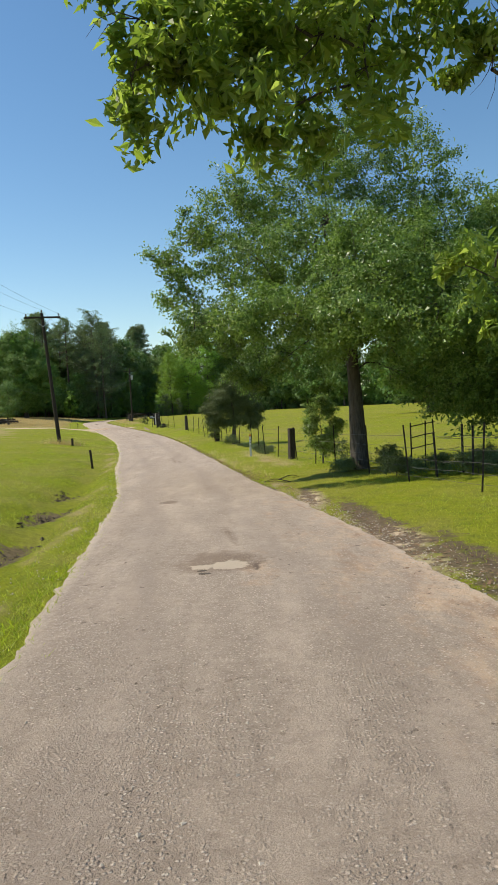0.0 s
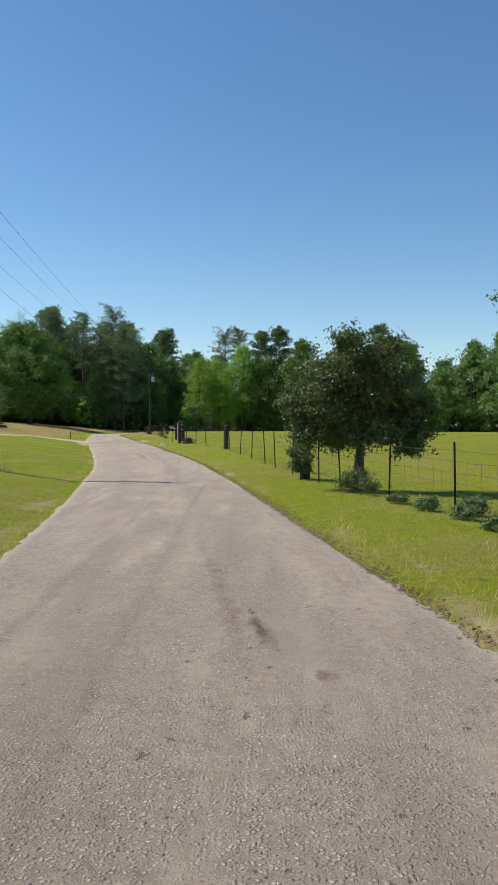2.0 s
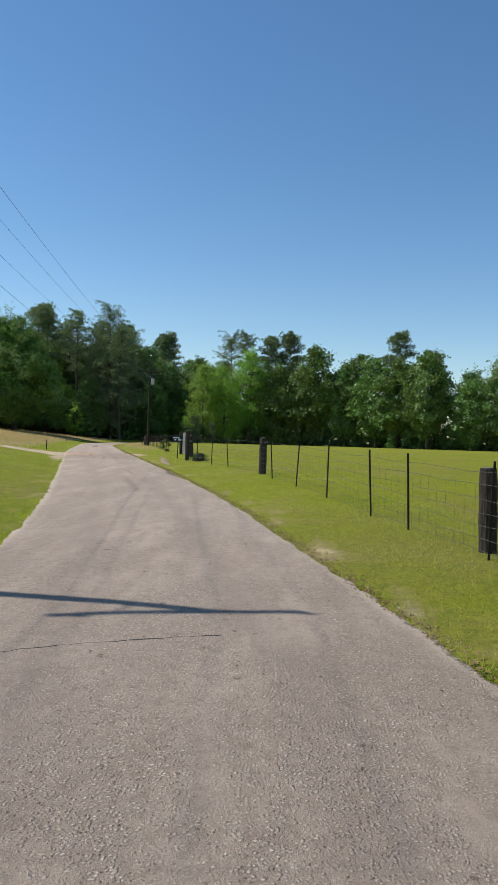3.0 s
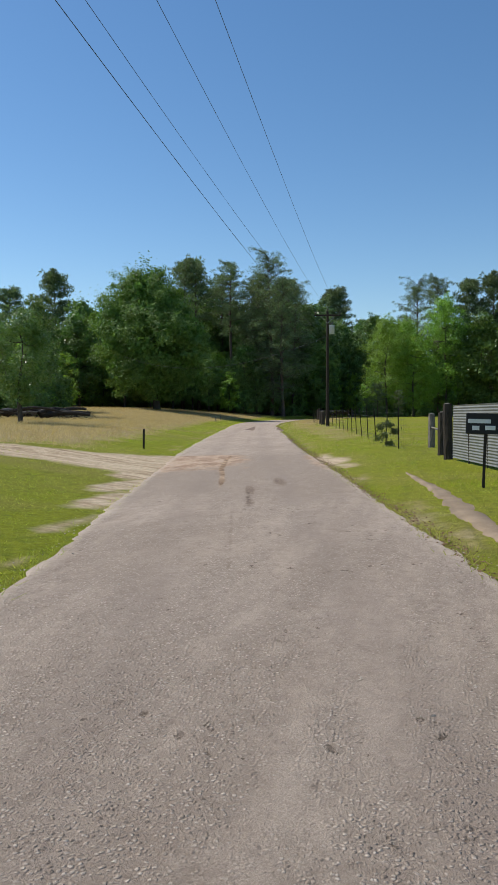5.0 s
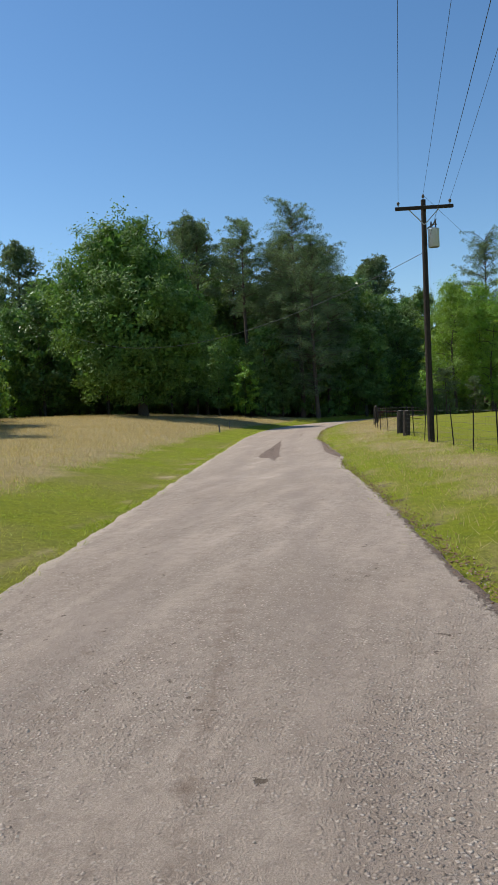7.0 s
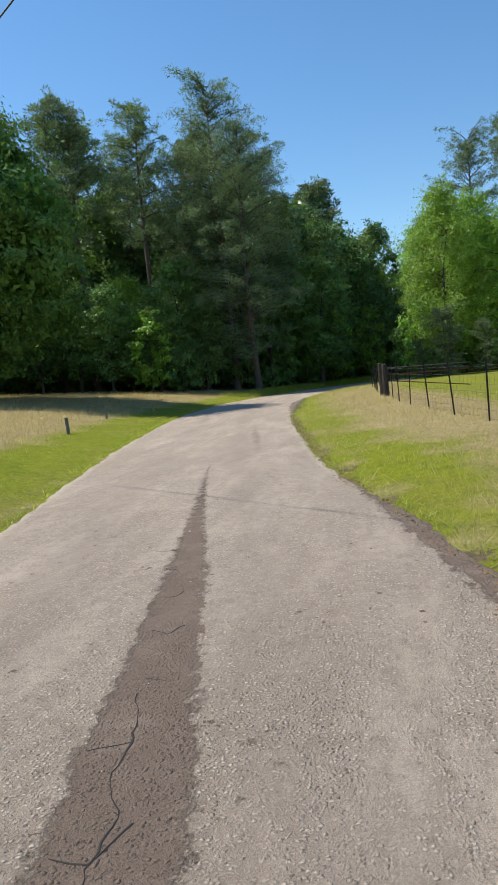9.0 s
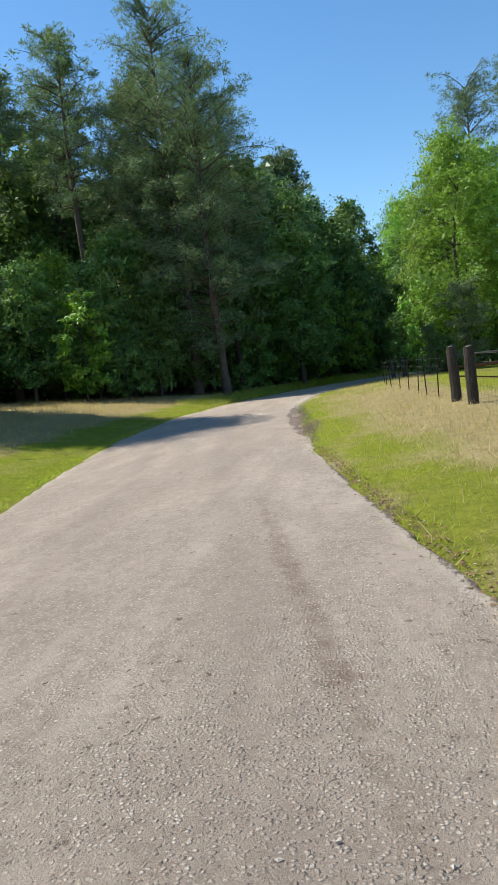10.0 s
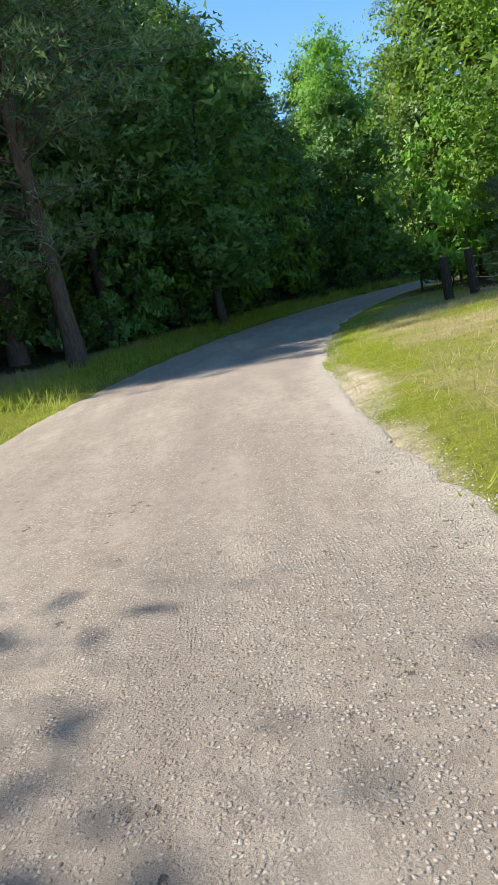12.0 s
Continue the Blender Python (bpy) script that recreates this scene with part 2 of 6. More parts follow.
def road_material():
    """Worn chip seal: scattered pale stones in a pinkish tan binder, smoother bands where the wheels run, coarse gravel at the driveway."""
    k = Mat("chip_seal", 0.9, 0.2)
    v = k.coords()
    warp = k.node("Mix")
    warp.data_type = "VECTOR"
    wn = k.node("TexNoise", Vector=v, Scale=38.0, Detail=2.0)
    k.put(0.016, warp.inputs[0])
    k.t.links.new(v, warp.inputs[4])
    k.t.links.new(wn.outputs["Color"], warp.inputs[5])
    chips = k.node("TexVoronoi", Vector=warp.outputs[1], Scale=46.0)
    cell = k.node("SeparateColor")
    k.t.links.new(chips.outputs["Color"], cell.inputs[0])
    coarse = k.ramp(k.math("ADD", k.attr("coarse"), k.math("MULTIPLY", k.math("SUBTRACT", k.noise(v, 2.2, 6.0, 0.75), 0.5), 1.1)), (0.42, 0.0), (0.58, 1.0))
    grit = k.noise(v, 130.0, 4.0, 0.75)
    big, mid = k.noise(v, 0.22, 4.0, 0.6), k.noise(v, 1.3, 6.0, 0.7)
    along = k.noise(k.stretched(v, 2.2, 0.12, 1.0), 1.0, 4.0, 0.6)
    base = k.mix(k.ramp(big, (0.35, 0.0), (0.65, 1.0)), (0.41, 0.34, 0.28), (0.48, 0.402, 0.338))
    base = k.mix(k.ramp(along, (0.40, 0.0), (0.66, 0.4)), base, (0.325, 0.258, 0.208))
    base = k.mix(k.ramp(mid, (0.48, 0.0), (0.75, 0.35)), base, (0.55, 0.47, 0.395))
    base = k.mix(k.ramp(grit, (0.34, 0.6), (0.6, 0.0)), base, (0.17, 0.130, 0.100))
    base = k.mix(k.ramp(grit, (0.58, 0.0), (0.75, 0.5)), base, (0.62, 0.55, 0.47))
    blotch = k.noise(v, 7.0, 8.0, 0.75)
    base = k.mix(k.ramp(blotch, (0.32, 0.55), (0.52, 0.0)), base, (0.22, 0.172, 0.137))
    base = k.mix(k.ramp(blotch, (0.57, 0.0), (0.74, 0.35)), base, (0.54, 0.46, 0.385))
    rim = k.ramp(chips.outputs["Distance"], (0.22, 1.0), (0.5, 0.0))
    stone = k.ramp(cell.outputs[1], (0.0, (0.17, 0.137, 0.112)), (0.25, (0.36, 0.30, 0.25)), (0.6, (0.46, 0.395, 0.338)), (1.0, (0.585, 0.52, 0.46)))
    rough = k.ramp(k.noise(k.stretched(v, 1.6, 0.35, 1.0), 1.3, 7.0, 0.75), (0.36, 0.1), (0.54, 1.0))
    rough = k.math("MAXIMUM", rough, coarse)
    some = k.math("MAXIMUM", k.ramp(cell.outputs[0], (0.22, 0.0), (0.4, 1.0)), k.math("MULTIPLY", coarse, 0.55))
    gap = k.mix(0.45, base, (0.165, 0.13, 0.104))
    show = k.math("MULTIPLY", k.math("MULTIPLY", rough, rim), some)
    c = k.mix(k.math("MULTIPLY", rough, 0.75), base, gap)
    c = k.mix(k.math("MULTIPLY", coarse, 0.35), c, (0.235, 0.188, 0.148))
    c = k.mix(show, c, stone)
    lost = k.math("MULTIPLY", k.ramp(k.noise(k.stretched(v, 1.0, 0.8, 1.0), 21.0, 5.0, 0.75), (0.54, 0.0), (0.64, 0.6)), rough)
    c = k.mix(lost, c, (0.20, 0.158, 0.127))
    streak = k.ramp(k.noise(k.stretched(v, 1.6, 0.4, 1.0), 0.9, 5.0, 0.65), (0.32, 0.0), (0.62, 0.5))
    c = k.mix(k.math("MULTIPLY", k.attr("wheel"), streak), c, (0.24, 0.195, 0.165))
    spread = k.math("ADD", k.attr("dirt"), k.math("MULTIPLY", k.math("SUBTRACT", k.noise(k.stretched(v, 1.3, 0.6, 1.0), 1.8, 8.0, 0.75), 0.5), 1.5))
    soil = k.ramp(k.noise(k.stretched(v, 1.5, 0.55, 1.0), 1.5, 9.0, 0.75), (0.36, (0.22, 0.133, 0.083)), (0.46, (0.32, 0.215, 0.145)), (0.55, (0.46, 0.345, 0.25)), (0.68, (0.36, 0.285, 0.225)))
    soil = k.mix(k.math("MULTIPLY", k.math("MULTIPLY", rim, some), 0.6), soil, stone)
    c = k.mix(k.math("MULTIPLY", k.ramp(spread, (0.2, 0.0), (0.5, 0.88)), k.ramp(k.attr("dirt"), (0.0, 0.0), (0.15, 1.0))), c, soil)
    damp = k.math("ADD", k.attr("stain"), k.math("MULTIPLY", k.math("SUBTRACT", k.noise(v, 4.5, 8.0, 0.75), 0.5), 1.1))
    c = k.mix(k.math("MULTIPLY", k.ramp(damp, (0.38, 0.0), (0.66, 0.82)), k.ramp(k.attr("stain"), (0.03, 0.0), (0.15, 1.0))), c, k.mix(k.math("MULTIPLY", show, 0.7), (0.17, 0.125, 0.094), stone))
    mend = k.math("ADD", k.attr("mortar"), k.math("MULTIPLY", k.math("SUBTRACT", k.noise(v, 6.0, 6.0, 0.7), 0.5), 0.9))
    c = k.mix(k.math("MULTIPLY", k.ramp(mend, (0.5, 0.0), (0.56, 0.9)), k.ramp(k.attr("mortar"), (0.1, 0.0), (0.2, 1.0))), c, k.mix(k.noise(v, 60.0, 4.0, 0.7), (0.36, 0.30, 0.235), (0.52, 0.445, 0.36)))
    rut = k.math("ADD", k.attr("track"), k.math("MULTIPLY", k.math("SUBTRACT", k.noise(v, 5.0, 6.0, 0.7), 0.5), 0.8))
    c = k.mix(k.math("MULTIPLY", k.ramp(rut, (0.5, 0.0), (0.75, 0.92)), k.ramp(k.attr("track"), (0.05, 0.0), (0.2, 1.0))), c, k.ramp(k.noise(v, 2.1, 6.0, 0.7), (0.4, (0.16, 0.105, 0.066)), (0.52, (0.27, 0.185, 0.12)), (0.62, (0.50, 0.375, 0.26))))
    fringe = k.math("ADD", k.attr("edge"), k.math("MULTIPLY", k.math("SUBTRACT", k.noise(v, 6.0, 7.0, 0.75), 0.5), 1.2))
    c = k.mix(k.math("MULTIPLY", k.ramp(fringe, (0.6, 0.0), (1.05, 0.5)), k.ramp(k.attr("edge"), (0.05, 0.0), (0.3, 1.0))), c, k.mix(k.noise(v, 40.0, 4.0, 0.7), (0.34, 0.28, 0.225), (0.66, 0.58, 0.49)))
    torn = k.math("ADD", k.attr("patch"), k.math("MULTIPLY", k.math("SUBTRACT", k.noise(k.stretched(v, 1.0, 0.6, 1.0), 11.0, 8.0, 0.8), 0.5), 1.25))
    worn = k.mix(k.noise(v, 70.0, 4.0, 0.7), (0.108, 0.078, 0.061), (0.208, 0.158, 0.127))
    worn = k.mix(k.ramp(k.noise(v, 3.0, 5.0, 0.7), (0.45, 0.0), (0.75, 0.6)), worn, (0.26, 0.205, 0.17))
    split = k.node("TexVoronoi", Vector=warp.outputs[1], Scale=8.0)
    split.feature = "DISTANCE_TO_EDGE"
    crazed = k.math("MULTIPLY", k.ramp(split.outputs["Distance"], (0.0, 0.9), (0.035, 0.0)), k.ramp(k.math("MULTIPLY", k.attr("edge"), k.noise(v, 1.2, 3.0)), (0.12, 0.0), (0.3, 1.0)))
    worn = k.mix(crazed, worn, (0.03, 0.022, 0.018))
    mended = k.math("MULTIPLY", k.ramp(torn, (0.42, 0.0), (0.52, 1.0)), k.ramp(k.attr("patch"), (0.02, 0.0), (0.12, 1.0)))
    c = k.mix(mended, c, worn)
    pit = k.math("MULTIPLY", k.ramp(k.noise(k.stretched(v, 1.0, 0.7, 1.0), 11.0, 4.0, 0.65), (0.635, 0.0), (0.675, 0.85)), k.ramp(k.noise(v, 0.8, 3.0), (0.45, 0.0), (0.58, 1.0)))
    c = k.mix(pit, c, (0.10, 0.075, 0.055))
    k.colour(k.mix(1.0, c, (1.41, 1.335, 1.26), "MULTIPLY"))
    h = k.math("ADD", k.math("SUBTRACT", k.math("MULTIPLY", show, 0.9), k.math("MULTIPLY", k.math("ADD", mended, pit), 0.8)), k.math("ADD", grit, k.math("MULTIPLY", blotch, 0.35)))
    return k.bump(h, 1.0, 0.018).m


def asphalt_material(name, a, b):
    k = Mat(name, 0.85, 0.25)
    v = k.coords()
    n = k.noise(v, 60.0, 4.0, 0.7)
    m = k.noise(v, 2.0, 4.0)
    k.colour(k.mix(k.ramp(m, (0.4, 0.0), (0.75, 0.6)), k.mix(n, a, b), tuple(1.5 * x for x in b)))
    return k.bump(n, 0.5, 0.01).m


MEADOW, ROAD = ground_material(), road_material()
TAR = asphalt_material("crack_tar", (0.022, 0.018, 0.016), (0.05, 0.042, 0.036))
EARTH = asphalt_material("damp_earth", (0.045, 0.034, 0.025), (0.12, 0.09, 0.065))
CLOD = asphalt_material("crumbled_soil", (0.12, 0.086, 0.066), (0.22, 0.165, 0.13))
SANDY = asphalt_material("sandy_dirt", (0.19, 0.135, 0.085), (0.27, 0.20, 0.135))


# ---- mesh helpers ----
def fill(me, verts, faces, smooth=False):
    """A mesh from arrays of equal-sized faces."""
    verts, faces = np.asarray(verts, np.float32), np.asarray(faces, np.int32)
    n, k = faces.shape
    me.vertices.add(len(verts))
    me.vertices.foreach_set("co", verts.ravel())
    me.loops.add(n * k)
    me.loops.foreach_set("vertex_index", faces.ravel())
    me.polygons.add(n)
    me.polygons.foreach_set("loop_start", np.arange(n, dtype=np.int32) * k)
    me.polygons.foreach_set("use_smooth", np.full(n, smooth))
    me.update(calc_edges=True)
    return me


def arrays(name, verts, faces, material, parent=None, label="", smooth=False):
    me = bpy.data.meshes.new(name)
    fill(me, verts, faces, smooth)
    me.materials.append(material)
    ob = new(name, me)
    if parent is not None:
        ob.parent = parent
    return tagged(ob, label)


def part(name, bm, material, parent=None, label="", smooth=False):
    """One bmesh as one mesh object under a thing or a part."""
    me = bpy.data.meshes.new(name)
    bm.to_mesh(me)
    bm.free()
    if smooth:
        me.polygons.foreach_set("use_smooth", np.full(len(me.polygons), True))
    me.materials.append(material)
    ob = new(name, me)
    if parent is not None:
        ob.parent = parent
    return tagged(ob, label)


def thing(name, label, category, at, group="", kind="", turn=0.0):
    ob = new(name)
    ob.matrix_basis = pose(*at, 0, 0, turn)
    ob.empty_display_size = 0.2
    return tagged(ob, label, category, group, kind)


def box(bm, sx, sy, sz, at=(0, 0, 0), turn=(0, 0, 0), bevel=0.0):
    """A box with its base at 'at', bevelled."""
    m = pose(*at, *turn) @ Matrix.Translation((0, 0, sz / 2)) @ Matrix.Diagonal((sx, sy, sz, 1))
    made = bmesh.ops.create_cube(bm, size=1, matrix=m)["verts"]
    if bevel:
        edges = list({e for v in made for e in v.link_edges})
        bmesh.ops.bevel(bm, geom=edges, offset=bevel, segments=1, affect="EDGES")
    return bm


def tube_arrays(path, radii, sides=7, seed=0, rough=0.0):
    """A tapered tube along a path, as vertices and four-sided faces."""
    path, radii = np.asarray(path, float), np.asarray(radii, float)
    rs = np.random.RandomState(seed)
    t = np.gradient(path, axis=0)
    t /= np.linalg.norm(t, axis=1)[:, None] + 1e-9
    ref = np.array([1.0, 0.1, 0.05]) if abs(t[0][0]) < 0.8 else np.array([0.05, 1.0, 0.1])
    u = np.cross(t, ref)
    u /= np.linalg.norm(u, axis=1)[:, None]
    w = np.cross(t, u)
    a = np.arange(sides) * 2 * np.pi / sides
    r = radii[:, None] * (1 + rough * rs.uniform(-1, 1, (len(path), sides)))
    v = path[:, None] + r[..., None] * (np.cos(a)[None, :, None] * u[:, None] + np.sin(a)[None, :, None] * w[:, None])
    n = len(path)
    i = np.arange(n - 1)[:, None] * sides + np.arange(sides)[None]
    j = np.arange(n - 1)[:, None] * sides + (np.arange(sides)[None] + 1) % sides
    f = np.stack([i, j, j + sides, i + sides], -1).reshape(-1, 4)
    cap = np.array([[(n - 1) * sides + c for c in (0, 1, 2, 3)]]) if sides == 4 else np.array([[(n - 1) * sides, (n - 1) * sides + 1, (n - 1) * sides + sides // 2, (n - 1) * sides + sides - 1]])
    return v.reshape(-1, 3), np.concatenate([f, cap])


def joined(pieces):
    vs, fs, k = [], [], 0
    for v, f in pieces:
        vs.append(v)
        fs.append(np.asarray(f) + k)
        k += len(v)
    return np.concatenate(vs), np.concatenate(fs)


def blades(points, normals, size, rs, width=0.5, droop=0.25):
    """One folded four-cornered leaf at each point, lying roughly across its normal."""
    n = len(points)
    a = rs.normal(size=(n, 3))
    a[:, 2] -= droop
    a -= (a * normals).sum(1)[:, None] * normals * 0.6
    a /= np.linalg.norm(a, axis=1)[:, None] + 1e-9
    b = np.cross(normals, a)
    b /= np.linalg.norm(b, axis=1)[:, None] + 1e-9
    c = np.cross(a, b)
    s = (size * rs.uniform(0.6, 1.35, n))[:, None]
    w = s * width * 0.5
    base, tip = points - a * s * 0.5, points + a * s * 0.5 - c * s * 0.12
    left, right = points + b * w + c * s * 0.1, points - b * w + c * s * 0.1
    v = np.stack([base, left, tip, right], 1).reshape(-1, 3)
    return v, np.arange(4 * n).reshape(n, 4)


def slivers(points, normals, size, rs, width=0.75):
    """One three-cornered leaf or spray of leaves at each point."""
    n = len(points)
    a = rs.normal(size=(n, 3))
    a[:, 2] -= 0.25
    a -= (a * normals).sum(1)[:, None] * normals * 0.6
    a /= np.linalg.norm(a, axis=1)[:, None] + 1e-9
    b = np.cross(normals, a)
    b /= np.linalg.norm(b, axis=1)[:, None] + 1e-9
    s = (size * rs.uniform(0.6, 1.35, n))[:, None]
    skew = rs.uniform(-0.3, 0.3, n)[:, None]
    v = np.stack([points - a * s * 0.45 + b * s * skew, points + b * s * width * 0.5, points + a * s * 0.5 - b * s * (width * 0.35 + skew * 0.3)], 1)
    return v.reshape(-1, 3), np.arange(3 * n).reshape(n, 3)


def scattered(blobs, n, rs, floor=None, shell=0.55, per=26, spread=0.16, voids=0.0):
    """Points of leaves gathered in sprays, the sprays in the outer shells of a crown's clumps. blobs: x, y, z, radius, height."""
    blobs = np.asarray(blobs, float)
    m = max(8, n // per)
    p = blobs[:, 3] ** 2
    pick = rs.choice(len(blobs), m, p=p / p.sum())
    d = rs.normal(size=(m, 3))
    d /= np.linalg.norm(d, axis=1)[:, None]
    r = shell + (1 - shell) * rs.uniform(size=m) ** 0.6
    r *= 1 + 0.25 * np.sin(d[:, 0] * 7 + pick) * np.cos(d[:, 1] * 6 + 2 * pick)
    scale = np.stack([blobs[pick, 3], blobs[pick, 3], blobs[pick, 4]], 1)
    core = blobs[pick, :3] + d * scale * r[:, None]
    size = spread * (0.55 + 0.9 * rs.uniform(size=m)) * blobs[pick, 3] ** 0.5
    if voids:
        x, y, z = core.T * voids
        full = np.sin(x + 0.7 * y) + np.sin(0.9 * y + 1.1 * z + 1) + np.sin(z - 0.8 * x + 2) > -0.45
        core, size, d, m = core[full], size[full], d[full], int(full.sum())
    who = rs.randint(0, m, n)
    along = rs.uniform(-1, 1, n)[:, None] * (d[who] + rs.normal(size=(m, 3))[who] * 0.5)
    pts = core[who] + size[who][:, None] * (along * 1.3 + rs.normal(size=(n, 3)) * np.array([0.75, 0.75, 0.5]))
    nor = d[who] * 0.75 + np.array([0, 0, 0.45]) + rs.normal(size=(n, 3)) * 0.36
    nor /= np.linalg.norm(nor, axis=1)[:, None]
    if floor is not None:
        keep = pts[:, 2] > floor
        pts, nor = pts[keep], nor[keep]
    return pts, nor


def limb_path(a, b, rs, bend=0.12, n=6):
    a, b = np.asarray(a, float), np.asarray(b, float)
    t = np.linspace(0, 1, n)[:, None]
    length = np.linalg.norm(b - a)
    p = a + (b - a) * t
    p += rs.normal(size=3) * bend * length * np.sin(np.pi * t)
    p[:, 2] += 0.10 * length * np.sin(np.pi * t[:, 0])
    return p


def crown_blobs(rs, count, height, base, radius, lean=(0, 0), top=0.8):
    """Clumps inside an egg-shaped crown from base to height."""
    out = []
    for i in range(count):
        f = (i + rs.uniform(0.1, 0.9)) / count
        z = base + (height - base) * (0.06 + 0.86 * f)
        env = radius * math.sin(math.pi * min(0.97, max(0.06, f ** top))) ** 0.65
        a = i * 2.4 + rs.uniform(-0.5, 0.5)
        r = env * rs.uniform(0.4, 0.74)
        br = radius * rs.uniform(0.34, 0.5) * (1.0 - 0.2 * f)
        out.append((lean[0] * f + r * math.cos(a), lean[1] * f + r * math.sin(a), z, br, br * rs.uniform(0.62, 0.85)))
    out.append((lean[0], lean[1], height - radius * 0.28, radius * 0.34, radius * 0.30))
    return out


def broadleaf(name, label, at, seed, height, radius, base, count, leaves, leaf, trunk_r, material, wood=None, lean=(0, 0), blobs=None, group="", turn=0.0, width=0.55, shell=0.55, spread=0.2, per=26, light=False, inner=True, voids=0.0):
    """A broad-leaved tree: flared trunk with limbs to each clump, and a crown of leaves."""
    rs = np.random.RandomState(seed)
    tree = thing(name, label, "tree", at, group, "", turn)
    blobs = blobs or crown_blobs(rs, count, height, base, radius, lean)
    tall = np.linspace(-0.25, 1, 9)
    path = np.stack([lean[0] * np.clip(tall, 0, 1) * 0.6 + 0.03 * height * np.sin(tall * 5 + seed) * tall, lean[1] * np.clip(tall, 0, 1) * 0.6 + 0.02 * height * np.cos(tall * 4 + seed) * tall, tall * height * 0.72], 1)
    path[0] = (0, 0, -0.3)
    path[1] = path[1] * 0.3
    rad = trunk_r * np.array([1.7, 1.18, 0.98, 0.9, 0.78, 0.62, 0.46, 0.3, 0.14])
    pieces = [tube_arrays(path, rad, 12, seed, 0.1)]
    joints = [p for p in path[2:] if p[2] > base * 0.7] or [path[4]]
    girth = [trunk_r * 0.5] * len(joints)
    for b in (() if light and trunk_r < 0.1 else sorted(blobs, key=lambda b: math.hypot(b[0] - path[4, 0], b[1] - path[4, 1]) + abs(b[2] - height * 0.45))):
        near = int(np.argmin([np.linalg.norm(np.asarray(b[:3]) - j) + 0.8 * max(0.0, j[2] - b[2]) for j in joints]))
        lp = limb_path(joints[near], (b[0], b[1], b[2]), rs, 0.14, 4 if light else 6)
        thick = min(max(0.012, girth[near] * 0.72), 0.003 + 0.05 * b[3] ** 1.5)
        lr = np.linspace(thick, thick * 0.35, len(lp))
        pieces.append(tube_arrays(lp, lr, 4 if light else 6, seed, 0.0 if light else 0.08))
        joints += list(lp[len(lp) // 2::2]) + [lp[-1]]
        girth += [float(r) for r in lr[len(lp) // 2::2]] + [float(lr[-1])]
        for q in range(0 if light else 4):
            d = rs.normal(size=3)
            d = d / np.linalg.norm(d) * b[3] * 0.85
            tp = limb_path(lp[-2], np.asarray(b[:3]) + d, rs, 0.16, 4)
            pieces.append(tube_arrays(tp, min(trunk_r * 0.06, 0.012 * b[3]) * np.linspace(1, 0.25, 4), 4, seed))
    v, f = joined(pieces)
    arrays("trunk", v, f, wood or BARK, tree, smooth=True)
    pts, nor = scattered(blobs, leaves, rs, base * 0.6, shell, per, spread, voids)
    v, f = slivers(pts, nor, leaf, rs) if light else blades(pts, nor, leaf, rs, width)
    if inner:
        clumps = np.asarray(blobs, float)
        core = np.repeat(clumps, np.clip(55 * (clumps[:, 3] / 1.5) ** 2, 30, 300).astype(int) if light else 420, 0)
        d = rs.normal(size=(len(core), 3)) * 0.36
        d /= np.maximum(1.0, np.linalg.norm(d, axis=1) / 0.66)[:, None]
        at_core = core[:, :3] + d * core[:, [3, 3, 4]]
        nn = rs.normal(size=d.shape)
        nn /= np.linalg.norm(nn, axis=1)[:, None]
        cv, cf = slivers(at_core, nn, np.minimum(core[:, 3] * 0.34, min(0.6, 1.8 * leaf)) if light else np.minimum(core[:, 3] * 0.22, leaf * 1.25), rs, 0.9)
        keep = at_core[:, 2] > base * 0.8 + 0.25
        arrays("inner_foliage", cv, cf[keep], material, tree)
    arrays("crown", v, f, material, tree)
    return tree


def needles(points, axis, size, rs, width):
    """A long three-cornered bunch of needles at each point, pointing along its axis."""
    n = len(points)
    a = axis + rs.normal(size=(n, 3)) * 0.45
    a /= np.linalg.norm(a, axis=1)[:, None] + 1e-9
    b = np.cross(a, rs.normal(size=(n, 3)))
    b /= np.linalg.norm(b, axis=1)[:, None] + 1e-9
    s = (size * rs.uniform(0.6, 1.35, n))[:, None]
    v = np.stack([points - a * s * 0.4 + b * s * width * 0.5, points - a * s * 0.3 - b * s * width * 0.5, points + a * s * 0.6], 1)
    return v.reshape(-1, 3), np.arange(3 * n).reshape(n, 3)


